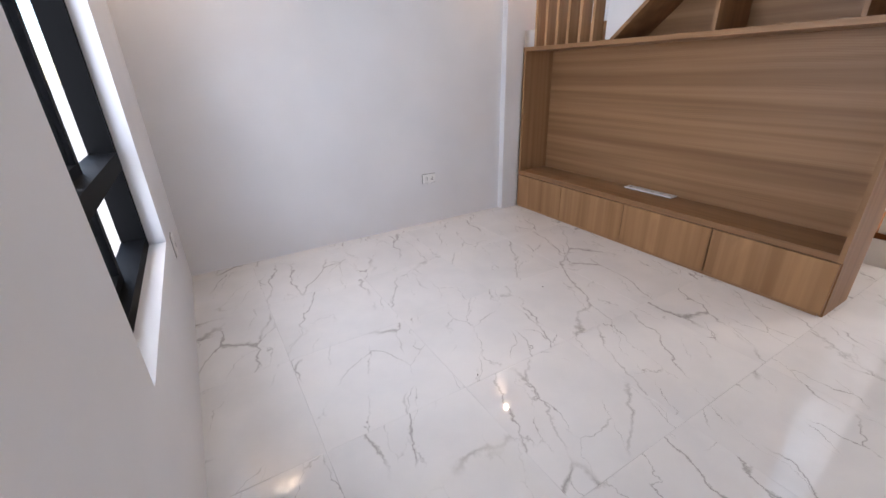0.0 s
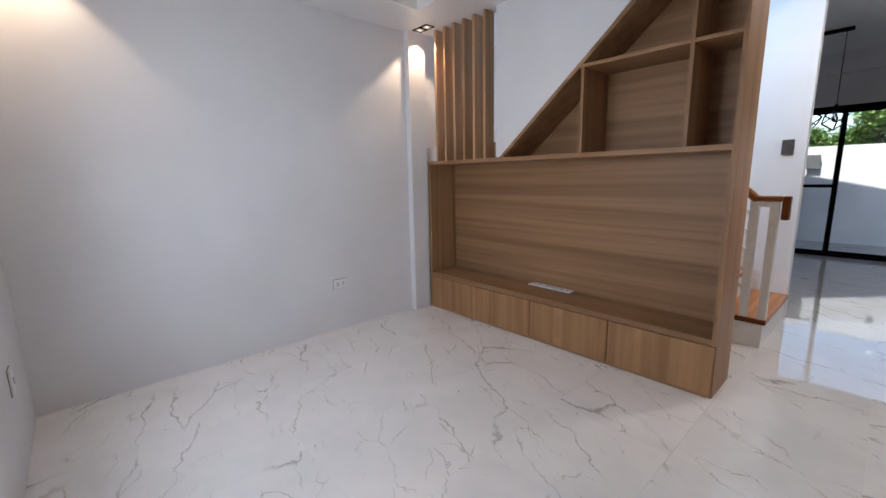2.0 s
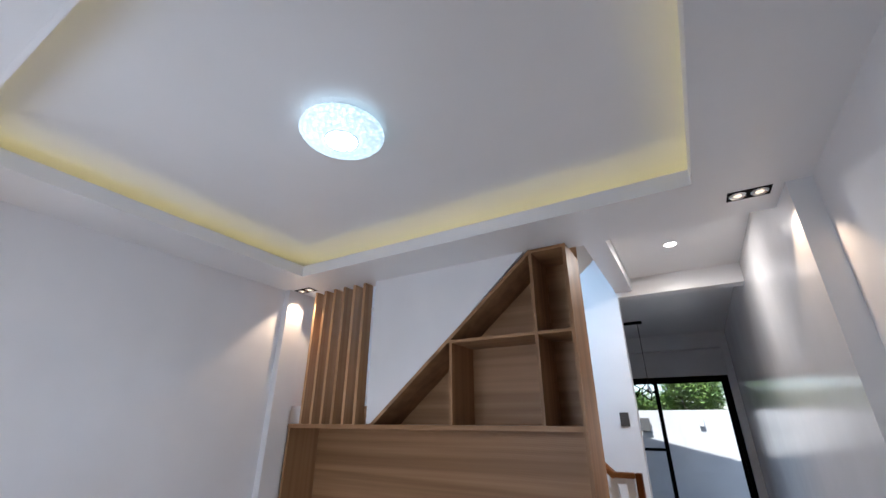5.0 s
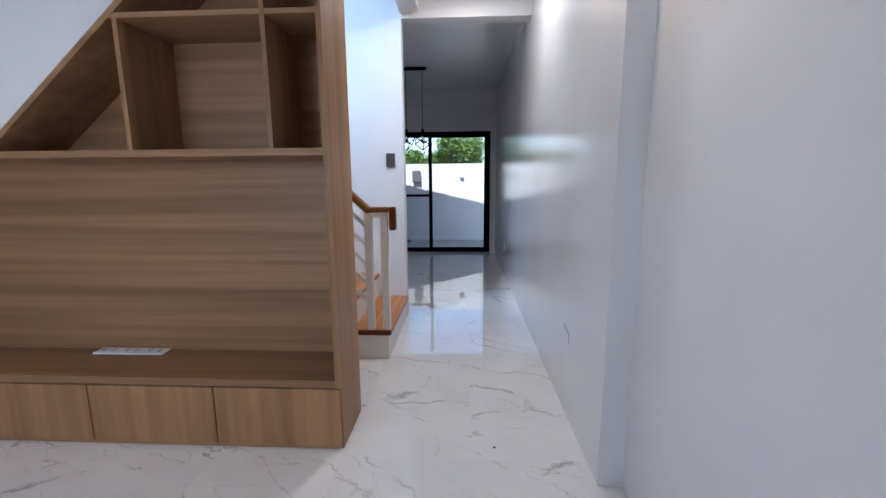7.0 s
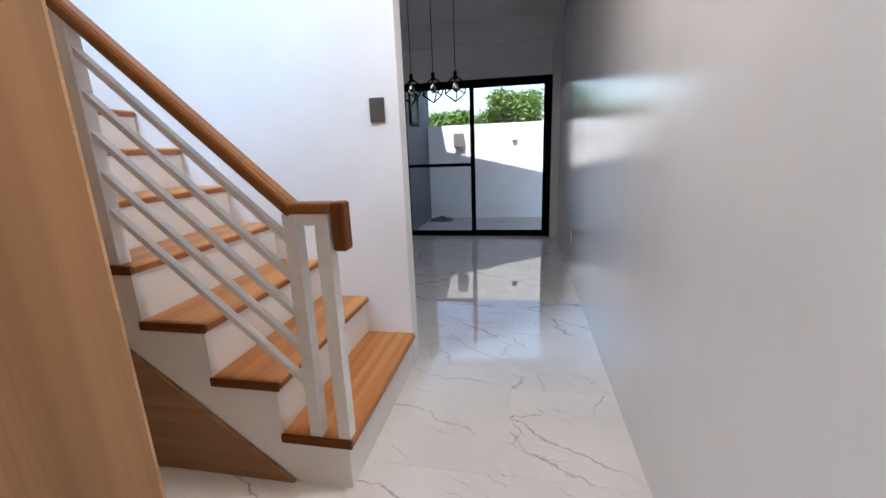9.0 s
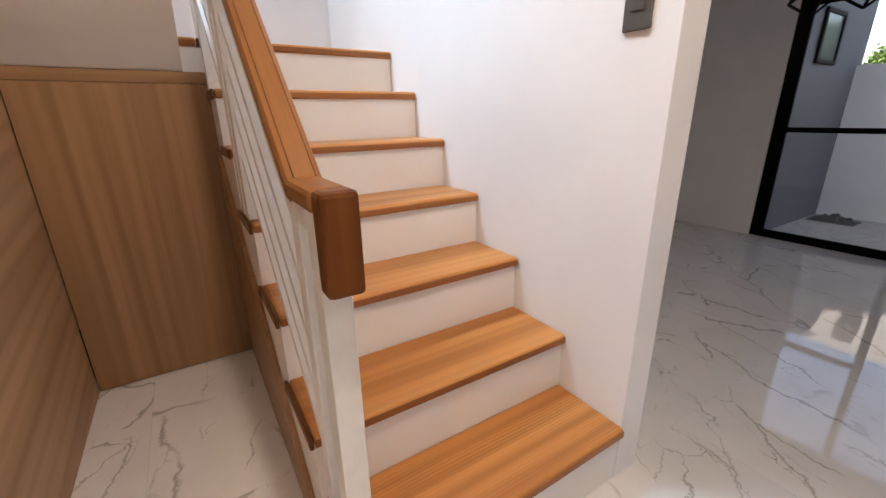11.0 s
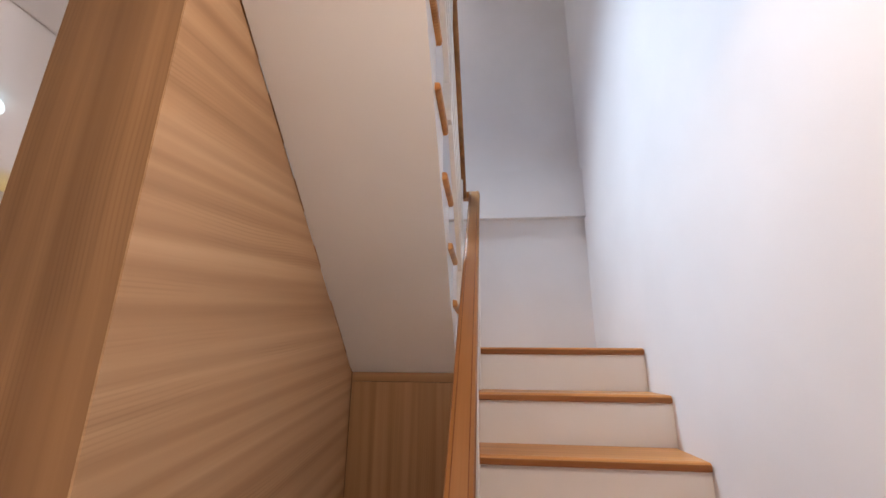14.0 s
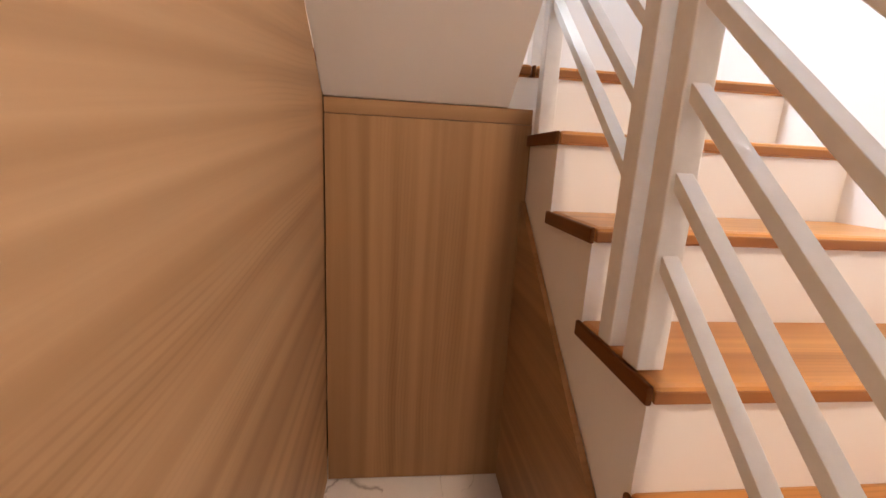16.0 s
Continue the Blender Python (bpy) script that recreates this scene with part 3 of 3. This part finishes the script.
def socket_plate(name, at, w, h, facing, gangs, label):
    """A cover plate with rocker or outlet modules. facing: pose that turns +z of the plate outwards."""
    ob = thing(name, at, label, name.replace("_", " "))
    ob.matrix_world = Matrix.Translation(at) @ facing
    def put(nm, bm, mat):
        p = part(nm, bm, mat, ob)
        p.parent = ob
        p.location = Vector(p.location) + Vector(at)
        return p
    put("cover_plate", boxes([(-w / 2, w / 2, -h / 2, h / 2, 0.0, 0.011)], 0.003), WHITEP)
    put("rim", boxes([(-w / 2 - 0.0025, w / 2 + 0.0025, -h / 2 - 0.0025, h / 2 + 0.0025, 0.0005, 0.003)]), GREYP)
    for g in range(gangs):
        cx = (g - (gangs - 1) / 2) * w / (gangs + 0.35)
        put("outlet", boxes([(cx - 0.015, cx + 0.015, -0.021, 0.021, 0.011, 0.0125)], 0.001), WHITEP)
        put("slots", boxes([(cx - 0.008, cx - 0.004, 0.003, 0.014, 0.0125, 0.0132), (cx + 0.004, cx + 0.008, 0.003, 0.014, 0.0125, 0.0132), (cx - 0.008, cx - 0.004, -0.014, -0.003, 0.0125, 0.0132), (cx + 0.004, cx + 0.008, -0.014, -0.003, 0.0125, 0.0132)]), SLOT)
    return ob


TO_Y_NEG = Matrix.Rotation(radians(90), 4, "X")                       # plate faces -y
TO_X_POS = Matrix.Rotation(radians(90), 4, "Z") @ Matrix.Rotation(radians(90), 4, "X")    # faces +x
socket_plate("wall_socket", (-0.94, YL, 0.40), 0.118, 0.075, TO_Y_NEG, 2, "white two-gang wall socket near the floor")
socket_plate("wall_socket", (XW, 1.95, 0.42), 0.075, 0.118, TO_X_POS, 1, "white wall socket beside the window")
socket_plate("wall_socket", (3.77, YRC, 0.384), 0.075, 0.118, Matrix.Rotation(radians(180), 4, "Z") @ TO_Y_NEG, 1, "white wall socket on the glossy corridor wall")
for k in range(3):
    socket_plate("cabinet_socket", (0.285, 1.365 - 0.130 * k, ZB + 0.038), 0.128, 0.075, Matrix.Rotation(radians(90), 4, "Z"), 2, "white socket plate lying on the cabinet shelf")

# grey switch on the stair wall
sw = thing("light_switch", (XS1, 0.075, 1.453), "dark grey light switch on the white stair wall", "light switch")
part("cover_plate", boxes([(XS1 - 0.011, XS1, 0.035, 0.115, 1.393, 1.513)], 0.004), GREYP, sw)
part("rocker", boxes([(XS1 - 0.0145, XS1 - 0.011, 0.056, 0.093, 1.440, 1.455)], 0.001), GREYP, sw)
part("rocker", boxes([(XS1 - 0.0135, XS1 - 0.011, 0.056, 0.093, 1.456, 1.471)], 0.001), GREYP, sw)

# ---- ceiling lamps ----
lamp = thing("ceiling_lamp", (-1.425, 0.628, 2.70), "round white ceiling lamp, switched on, with a patterned rim", "ceiling lamp")


def disc(bm, profile, sides=48):
    """Turns a profile of (radius, z) about the z axis."""
    rings = []
    for r, z in profile:
        rings.append([bm.verts.new((r * math.cos(2 * math.pi * k / sides), r * math.sin(2 * math.pi * k / sides), z)) for k in range(sides)])
    for a, b in zip(rings, rings[1:]):
        for k in range(sides):
            bm.faces.new((a[k], a[(k + 1) % sides], b[(k + 1) % sides], b[k]))
    bm.faces.new(rings[0]), bm.faces.new(rings[-1])
    bmesh.ops.recalc_face_normals(bm, faces=bm.faces)
    return bm


def moved(bm, at):
    bmesh.ops.translate(bm, verts=bm.verts, vec=Vector(at))
    return bm


part("lamp_base", moved(disc(bmesh.new(), [(0.14, 0), (0.15, -0.02)]), (-1.425, 0.628, 2.70)), WHITEP, lamp)
part("diffuser", moved(disc(bmesh.new(), [(0.071, -0.0895), (0.06, -0.0905), (0.03, -0.092)]), (-1.425, 0.628, 2.70)), LAMP_W, lamp, "glowing white diffuser", True)
part("rim", moved(disc(bmesh.new(), [(0.160, -0.020), (0.190, -0.036), (0.193, -0.050), (0.184, -0.062), (0.165, -0.070), (0.13, -0.080), (0.10, -0.086), (0.078, -0.0885)]), (-1.425, 0.628, 2.70)), LAMP_RIM, lamp, "pale blue cut-glass rim", True)
part("ring", moved(disc(bmesh.new(), [(0.072, -0.0890), (0.075, -0.0920), (0.078, -0.0885)]), (-1.425, 0.628, 2.70)), LAMP_RING, lamp)


def twin_spot(x, y, along_x):
    """Recessed black twin spot."""
    ob = thing("recessed_spotlight", (x, y, H), "black recessed twin spotlight, switched on, in the white ceiling", "spotlight", "recessed twin spotlights")
    w, d = (0.095, 0.05) if along_x else (0.05, 0.095)
    part("frame", boxes([(x - w, x + w, y - d, y - d + 0.008, H - 0.004, H - 0.0005), (x - w, x + w, y + d - 0.008, y + d, H - 0.004, H - 0.0005),
                         (x - w, x - w + 0.008, y - d + 0.008, y + d - 0.008, H - 0.004, H - 0.0005), (x + w - 0.008, x + w, y - d + 0.008, y + d - 0.008, H - 0.004, H - 0.0005)]), BLACK, ob)
    part("backing", boxes([(x - w + 0.008, x + w - 0.008, y - d + 0.008, y + d - 0.008, H - 0.003, H - 0.001)]), BLACK, ob)
    for s in (-1, 1):
        c = (x + s * w / 2, y, H) if along_x else (x, y + s * d / 2, H)
        part("reflector", moved(disc(bmesh.new(), [(0.040, -0.0032), (0.036, -0.0075), (0.030, -0.0036)], 20), c), CHROME, ob)
        part("bulb", moved(disc(bmesh.new(), [(0.020, -0.0032), (0.016, -0.007), (0.006, -0.009)], 16), c), SPOT, ob)
    spot = new("spot_light", bpy.data.lights.new("spot_light", "SPOT"))
    spot.data.energy, spot.data.color = 4.8, (1.0, 0.72, 0.46)
    spot.data.spot_size, spot.data.spot_blend, spot.data.shadow_soft_size = radians(98), 0.35, 0.02
    spot.matrix_world = look((x, y, H - 0.02), (x, y, 0))
    return ob


twin_spot(-2.588, 2.33, False)
twin_spot(-0.096, 2.31, False)
twin_spot(-0.137, -0.986, False)
dl = thing("round_downlight", (1.135, -0.608, CH), "small round white downlight, switched on, over the corridor", "downlight")
part("trim_ring", moved(disc(bmesh.new(), [(0.062, -0.001), (0.058, -0.008), (0.046, -0.006)], 32), (1.135, -0.608, CH)), WHITEP, dl)
bulb = new("downlight_beam", bpy.data.lights.new("downlight_beam", "AREA"))
bulb.data.shape, bulb.data.size, bulb.data.energy, bulb.data.color = "DISK", 0.14, 4.3, (1.0, 0.89, 0.76)
bulb.matrix_world = look((1.135, -0.608, CH - 0.012), (1.135, -0.608, 0))
part("disc", moved(disc(bmesh.new(), [(0.046, -0.002), (0.044, -0.006)], 32), (1.135, -0.608, CH)), DOWN, dl)

# ---- windows and doors ----
def window_frame():
    w = thing("window_1", (XW - 0.11, (WY0 + WY1) / 2, WZ0), "black aluminium sliding window, half open, set deep in the wall", "window")
    w["kind"] = "structure"
    x0, x1 = XW - 0.158, XW - 0.068
    f = 0.05
    mid = 0.93
    part("window_frame", boxes([(x0, x1, WY0, WY0 + f, WZ0, WZ1), (x0, x1, WY1 - f, WY1, WZ0, WZ1), (x0, x1, WY0 + f, WY1 - f, WZ0, WZ0 + f),
                                (x0, x1, WY0 + f, WY1 - f, WZ1 - f, WZ1), (x0, x1 + 0.006, WY0 + f, WY1 - f, mid - 0.035, mid + 0.035)], 0.0), BLACK, w)
    yc = (WY0 + WY1) / 2 + 0.1
    part("mullion", boxes([(x0 + 0.005, x0 + 0.035, yc - 0.02, yc + 0.02, WZ0 + f, mid - 0.035), (x0 + 0.005, x0 + 0.035, yc - 0.02, yc + 0.02, mid + 0.035, WZ1 - f)]), BLACK, w)
    for a, b in ((WY0 + f, yc - 0.02),):
        for z0, z1 in ((WZ0 + f, mid - 0.035), (mid + 0.035, WZ1 - f)):
            part("sash", boxes([(x0 + 0.01, x0 + 0.050, a, a + 0.04, z0, z1), (x0 + 0.01, x0 + 0.050, b - 0.04, b, z0, z1),
                                (x0 + 0.01, x0 + 0.050, a + 0.04, b - 0.04, z0, z0 + 0.035), (x0 + 0.01, x0 + 0.050, a + 0.04, b - 0.04, z1 - 0.035, z1)]), BLACK, w)
            g = part("pane", boxes([(x0 + 0.028, x0 + 0.034, a + 0.04, b - 0.04, z0 + 0.035, z1 - 0.035)]), GLASS, w)
            g.visible_shadow = False


window_frame()


def garden_door():
    d = thing("door_1", (XB + 0.07, 0, 0), "black aluminium sliding glass garden door, closed", "sliding door")
    d["kind"] = "structure"
    x0, x1 = XB + 0.02, XB + 0.10
    part("door_frame", boxes([(x0, x1, DY0, DY0 + 0.055, 0, DZ1), (x0, x1, DY1 - 0.055, DY1, 0, DZ1), (x0, x1, DY0 + 0.055, DY1 - 0.055, DZ1 - 0.06, DZ1),
                              (x0, x1, DY0 + 0.055, DY1 - 0.055, 0, 0.03)]), BLACK, d)
    for a, b, xa, cross in ((DY0 + 0.055, 0.06, x0 + 0.042, False), (-0.005, DY1 - 0.055, x0 + 0.004, True)):
        leaf = part("sliding_leaf", boxes([(xa, xa + 0.034, a, a + 0.05, 0.03, DZ1 - 0.06), (xa, xa + 0.034, b - 0.05, b, 0.03, DZ1 - 0.06),
                                           (xa, xa + 0.034, a + 0.05, b - 0.05, 0.03, 0.075), (xa, xa + 0.034, a + 0.05, b - 0.05, DZ1 - 0.10, DZ1 - 0.06)]
                                          + ([(xa - 0.002, xa + 0.036, a + 0.05, b - 0.05, 1.00, 1.045)] if cross else [])), BLACK, d)
        for z0, z1 in (((0.075, 1.00), (1.045, DZ1 - 0.10)) if cross else ((0.075, DZ1 - 0.10),)):
            g = part("pane", boxes([(xa + 0.014, xa + 0.020, a + 0.05, b - 0.05, z0, z1)]), GLASS, leaf)
            g.visible_shadow = False
        if cross:
            part("latch", boxes([(xa - 0.022, xa - 0.002, a + 0.012, a + 0.036, 0.98, 1.08)], 0.004), BLACK, leaf)


garden_door()
inner = thing("door_2", (XB, 2.13, 0), "dark brown louvred wooden door in the kitchen, closed", "door")
inner["kind"] = "structure"
part("door_leaf", boxes([(XB - 0.045, XB - 0.005, 1.87, 2.40, 0.012, 2.05)], 0.003), DOORB, inner)
part("door_frame", boxes([(XB - 0.055, XB - 0.001, 1.83, 1.867, 0, 2.10), (XB - 0.055, XB - 0.001, 1.867, 2.403, 2.055, 2.10)]), BLACK, inner)
for k in range(7):
    part("louvre", boxes([(XB - 0.052, XB - 0.045, 1.98, 2.30, 0.22 + 0.045 * k, 0.245 + 0.045 * k)], 0.002), DOORB, inner)
for z in (0.25, 1.05, 1.80):
    part("hinge", boxes([(XB - 0.056, XB - 0.040, 2.395, 2.412, z, z + 0.09)], 0.002), BLACK, inner)

# ---- pendant lamp ----
pend = thing("pendant_lamp", (4.08, 0.23, CH), "black three-cube wire pendant lamp with clear bulbs", "pendant lamp")
part("ceiling_bar", boxes([(4.05, 4.11, -0.06, 0.52, CH - 0.035, CH)], 0.004), BLACK, pend)


def wire_cube(c, s, turn):
    """A cube of thin bars standing on one corner."""
    bm = bmesh.new()
    q = Euler((radians(54.7), 0, radians(45 + turn))).to_matrix() @ Euler((0, 0, radians(45))).to_matrix()
    corner = {(i, j, k): Vector(c) + q @ (Vector((i, j, k)) * s / 2) for i in (-1, 1) for j in (-1, 1) for k in (-1, 1)}
    for p in corner:
        for ax in range(3):
            if p[ax] < 0:
                o = list(p)
                o[ax] = 1
                tube(bm, corner[p], corner[tuple(o)], 0.0075, 6)
    return bm


for k, y in enumerate((0.0, 0.225, 0.45)):
    c = (4.08, y, 1.825)
    part("cord", tube(bmesh.new(), (4.08, y, CH - 0.03), (4.08, y, 1.99), 0.004, 8), BLACK, pend)
    part("cube_frame", wire_cube(c, 0.140, 12 * k), BLACK, pend)
    part("bulb_holder", tube(bmesh.new(), (4.08, y, 1.99), (4.08, y, 1.915), 0.018, 14), BLACK, pend)
    part("bulb", moved(disc(bmesh.new(), [(0.012, 0.075), (0.018, 0.05), (0.031, 0.02), (0.033, 0.0), (0.026, -0.018), (0.008, -0.032)], 18), (4.08, y, 1.825)), GLASS, pend, "clear glass bulb", True)

# ---- garden ----
GX = 7.40
setting("garden_wall", boxes([(GX, GX + 0.15, -6.0, 1.05, -0.12, 1.66)]), YARD, "white painted garden wall in sunlight", "wall")
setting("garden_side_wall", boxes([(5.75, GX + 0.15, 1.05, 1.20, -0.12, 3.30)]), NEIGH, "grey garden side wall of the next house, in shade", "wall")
# added out of view to stop direct sun at the front window
setting("porch_roof", boxes([(-4.75, XW - 0.16, 0.2, 2.5, 2.75, 2.90)]), YARD, "unseen eave added to keep the sun out of the front window", "eave")
# unseen sun blocker, sized to shade the whole stair window
setting("stair_eave", boxes([(-1.60, 0.02, 0.0, 3.6, 5.42, 5.52)]), YARD, "unseen eave added to keep the sun out of the stair window", "eave")
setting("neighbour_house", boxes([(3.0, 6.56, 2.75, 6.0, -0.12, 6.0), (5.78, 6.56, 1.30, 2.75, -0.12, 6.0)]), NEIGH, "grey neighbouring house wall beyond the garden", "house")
# unseen shadow caster: its sloping top sets the slanted shadow on the garden wall
setting("upper_storey", prism(bmesh.new(), [(-1.40, 3.04), (2.68, 3.04), (2.68, 4.01), (-1.40, 3.02 + 0.002)], 2.10, 5.75), YARD, "unseen white upper storey block, top sloped to shade the garden wall", "wall")
gbox = thing("meter_box", (GX, 0.47, 1.28), "grey electrical box with a lid on the garden wall", "electrical box")
part("case", boxes([(GX - 0.07, GX, 0.385, 0.555, 1.275, 1.495)], 0.006), plain("grey_box_paint", (0.20, 0.20, 0.195), 0.5), gbox)
part("lid", boxes([(GX - 0.085, GX - 0.07, 0.375, 0.565, 1.265, 1.515)], 0.008), plain("grey_lid_paint", (0.13, 0.13, 0.128), 0.45), gbox)
swin = thing("side_window", (6.4, 1.05, 1.62), "small dark window in the neighbouring house wall", "window")
part("frame", boxes([(6.15, 6.19, 1.02, 1.049, 1.62, 2.10), (6.61, 6.65, 1.02, 1.049, 1.62, 2.10), (6.19, 6.61, 1.02, 1.049, 1.62, 1.66), (6.19, 6.61, 1.02, 1.049, 2.06, 2.10)], 0.004), BLACK, swin)
part("pane", boxes([(6.19, 6.61, 1.036, 1.044, 1.66, 2.06)]), plain("dusty_dark_glass", (0.10, 0.11, 0.12), 0.15), swin)
wlamp = thing("wall_lamp", (GX, -0.52, 1.36), "small white wall lamp on the garden wall", "wall lamp")
part("body", boxes([(GX - 0.07, GX, -0.565, -0.480, 1.36, 1.52)], 0.008), WHITEP, wlamp)
part("opening", boxes([(GX - 0.062, GX - 0.008, -0.555, -0.490, 1.3585, 1.362)]), SLOT, wlamp)


def rag():
    bm = bmesh.new()
    bmesh.ops.create_grid(bm, x_segments=26, y_segments=20, size=0.5)
    for v in bm.verts:
        x, y = v.co.x, v.co.y
        r = math.hypot(x, y) * 2
        h = 0.085 * max(0.0, 1 - r * r) * (0.6 + noise.noise((x * 7, y * 7, 2.1)))
        v.co = Vector((7.10 + x * 0.34 + 0.03 * noise.noise((x * 5, y * 5, 0)), 0.80 + y * 0.42 + 0.03 * noise.noise((x * 5, y * 5, 4)), -0.028 + max(0.002, h)))
    return bm


tagged(make("floor_rag", rag(), CLOTH), "crumpled dark grey rag on the cement", "rag")
drain = thing("drain_cover", (7.0, -0.25, -0.03), "flat stone slab edge on the garden floor", "slab")
part("slab", boxes([(6.90, 7.10, -0.4, -0.1, -0.03, -0.022)], 0.003), CONC, drain)


def tree(at, height, spread, seed, leaves=5000):
    rnd = random.Random(seed)
    ob = thing("tree", at, "leafy green tree behind the garden wall", "tree", "trees behind the garden")
    bm = bmesh.new()
    base = Vector(at)
    def limb(a, b, r0, r1):
        d = b - a
        m = Matrix.Translation((a + b) / 2) @ d.to_track_quat("Z", "Y").to_matrix().to_4x4()
        bmesh.ops.create_cone(bm, cap_ends=True, segments=8, radius1=r0, radius2=r1, depth=d.length, matrix=m)
    fork = base + Vector((0, 0, height * 0.42))
    limb(base, fork, 0.13, 0.09)
    tips = []
    for k in range(11):
        a = rnd.uniform(0, 2 * math.pi)
        tip = fork + Vector((math.cos(a) * spread * rnd.uniform(0.3, 0.9), math.sin(a) * spread * rnd.uniform(0.3, 0.9), height * rnd.uniform(0.12, 0.55)))
        limb(fork, tip, 0.05, 0.015)
        tips.append(tip)
    part("trunk", bm, BARK, ob)
    verts, faces = [], []
    for k in range(leaves):
        c = rnd.choice(tips) + Vector((rnd.gauss(0, 1), rnd.gauss(0, 1), rnd.gauss(0, 0.8))) * spread * 0.24
        q = Euler((rnd.uniform(-0.9, 0.9), rnd.uniform(-0.9, 0.9), rnd.uniform(0, 6.3))).to_matrix()
        s = rnd.uniform(0.03, 0.065)
        i = len(verts)
        for p in ((0, -1, 0), (0.42, -0.1, 0.12), (0, 1, -0.1), (-0.42, -0.1, 0.12)):
            verts.append(c + q @ (Vector(p) * s))
        faces += [(i, i + 1, i + 2), (i, i + 2, i + 3)]
    me = bpy.data.meshes.new("crown")
    me.from_pydata([v - base for v in verts], [], faces)
    me.materials.append(LEAF)
    cr = new("crown", me)
    cr.parent = ob
    cr["kind"] = "stuff"


tree((11.6, -0.35, -0.12), 2.70, 0.72, 3, 24000)
tree((12.2, 1.35, -0.12), 2.30, 0.62, 5, 17000)
tree((12.6, 0.45, -0.12), 1.95, 0.80, 9, 12000)
tree((13.4, -2.6, -0.12), 1.75, 0.9, 8, 4000)

# ---- chip in the corridor wall paint ----
scar = thing("wall_chip", (0.36, YRC, 0.41), "scratched chip in the white wall paint", "scratch")
part("scratch", prism(bmesh.new(), [(0.465, 0.482), (0.475, 0.474), (0.362, 0.452), (0.358, 0.40), (0.348, 0.40), (0.350, 0.462)], YRC - 0.001, YRC + 0.0012, "y"), plain("bare_plaster", (0.30, 0.27, 0.24), 0.9), scar)

# ---- specks on the floor ----
def speck(x, y, size, turn):
    """A crumb of dark mortar: a squashed, uneven lump."""
    bm = bmesh.new()
    bmesh.ops.create_icosphere(bm, subdivisions=2, radius=size)
    for v in bm.verts:
        v.co *= 1 + 0.35 * noise.noise(v.co * (2.2 / size) + Vector((turn, 0, 0)))
        v.co.z *= 0.55
    bmesh.ops.rotate(bm, verts=bm.verts, matrix=Matrix.Rotation(turn, 3, "Z"))
    low = min(v.co.z for v in bm.verts)
    ob = make("floor_crumb", moved(bm, (x, y, -low)), CRUMB)
    return tagged(ob, "tiny dark crumb of mortar on the tiles", "crumb", "crumbs on the floor")


CRUMB = plain("dark_mortar", (0.03, 0.027, 0.025), 0.9)
for k, (x, y, size) in enumerate(((0.05, -0.72, 0.006), (0.95, -0.72, 0.004), (-1.75, 0.62, 0.004), (-0.95, 1.05, 0.004), (0.45, -0.40, 0.004))):
    speck(x, y, size, 1.3 * k)

# ---- floor tiles ----
def tile_mesh(w, d):
    bm = box(bmesh.new(), -w / 2, w / 2, -d / 2, d / 2, -0.012, 0.0)
    top = [e for e in bm.edges if all(v.co.z > -0.001 for v in e.verts)]
    bmesh.ops.bevel(bm, geom=top, offset=0.0002, segments=1, affect="EDGES")
    me = bpy.data.meshes.new("tile")
    bm.to_mesh(me)
    bm.free()
    me.materials.append(MARBLE)
    return me


def cuts(a, b, start, step):
    k = math.floor((a - start) / step)
    marks = [a]
    while start + step * (k + 1) < b - 0.01:
        k += 1
        if start + step * k > a + 0.01:
            marks.append(start + step * k)
    return marks + [b]


shared = {}
xs, ys = cuts(XW, 5.70, -2.437, 0.6), cuts(-1.235, 2.53, 0.587, 0.6)
for xa, xb in zip(xs, xs[1:]):
    for ya, yb in zip(ys, ys[1:]):
        w, d = round(xb - xa - 0.0006, 4), round(yb - ya - 0.0006, 4)
        me = shared.setdefault((w, d), None) or tile_mesh(w, d)
        shared[(w, d)] = me
        t = new("tile", me)
        t.location = ((xa + xb) / 2, (ya + yb) / 2, 0)
        t.parent = floor
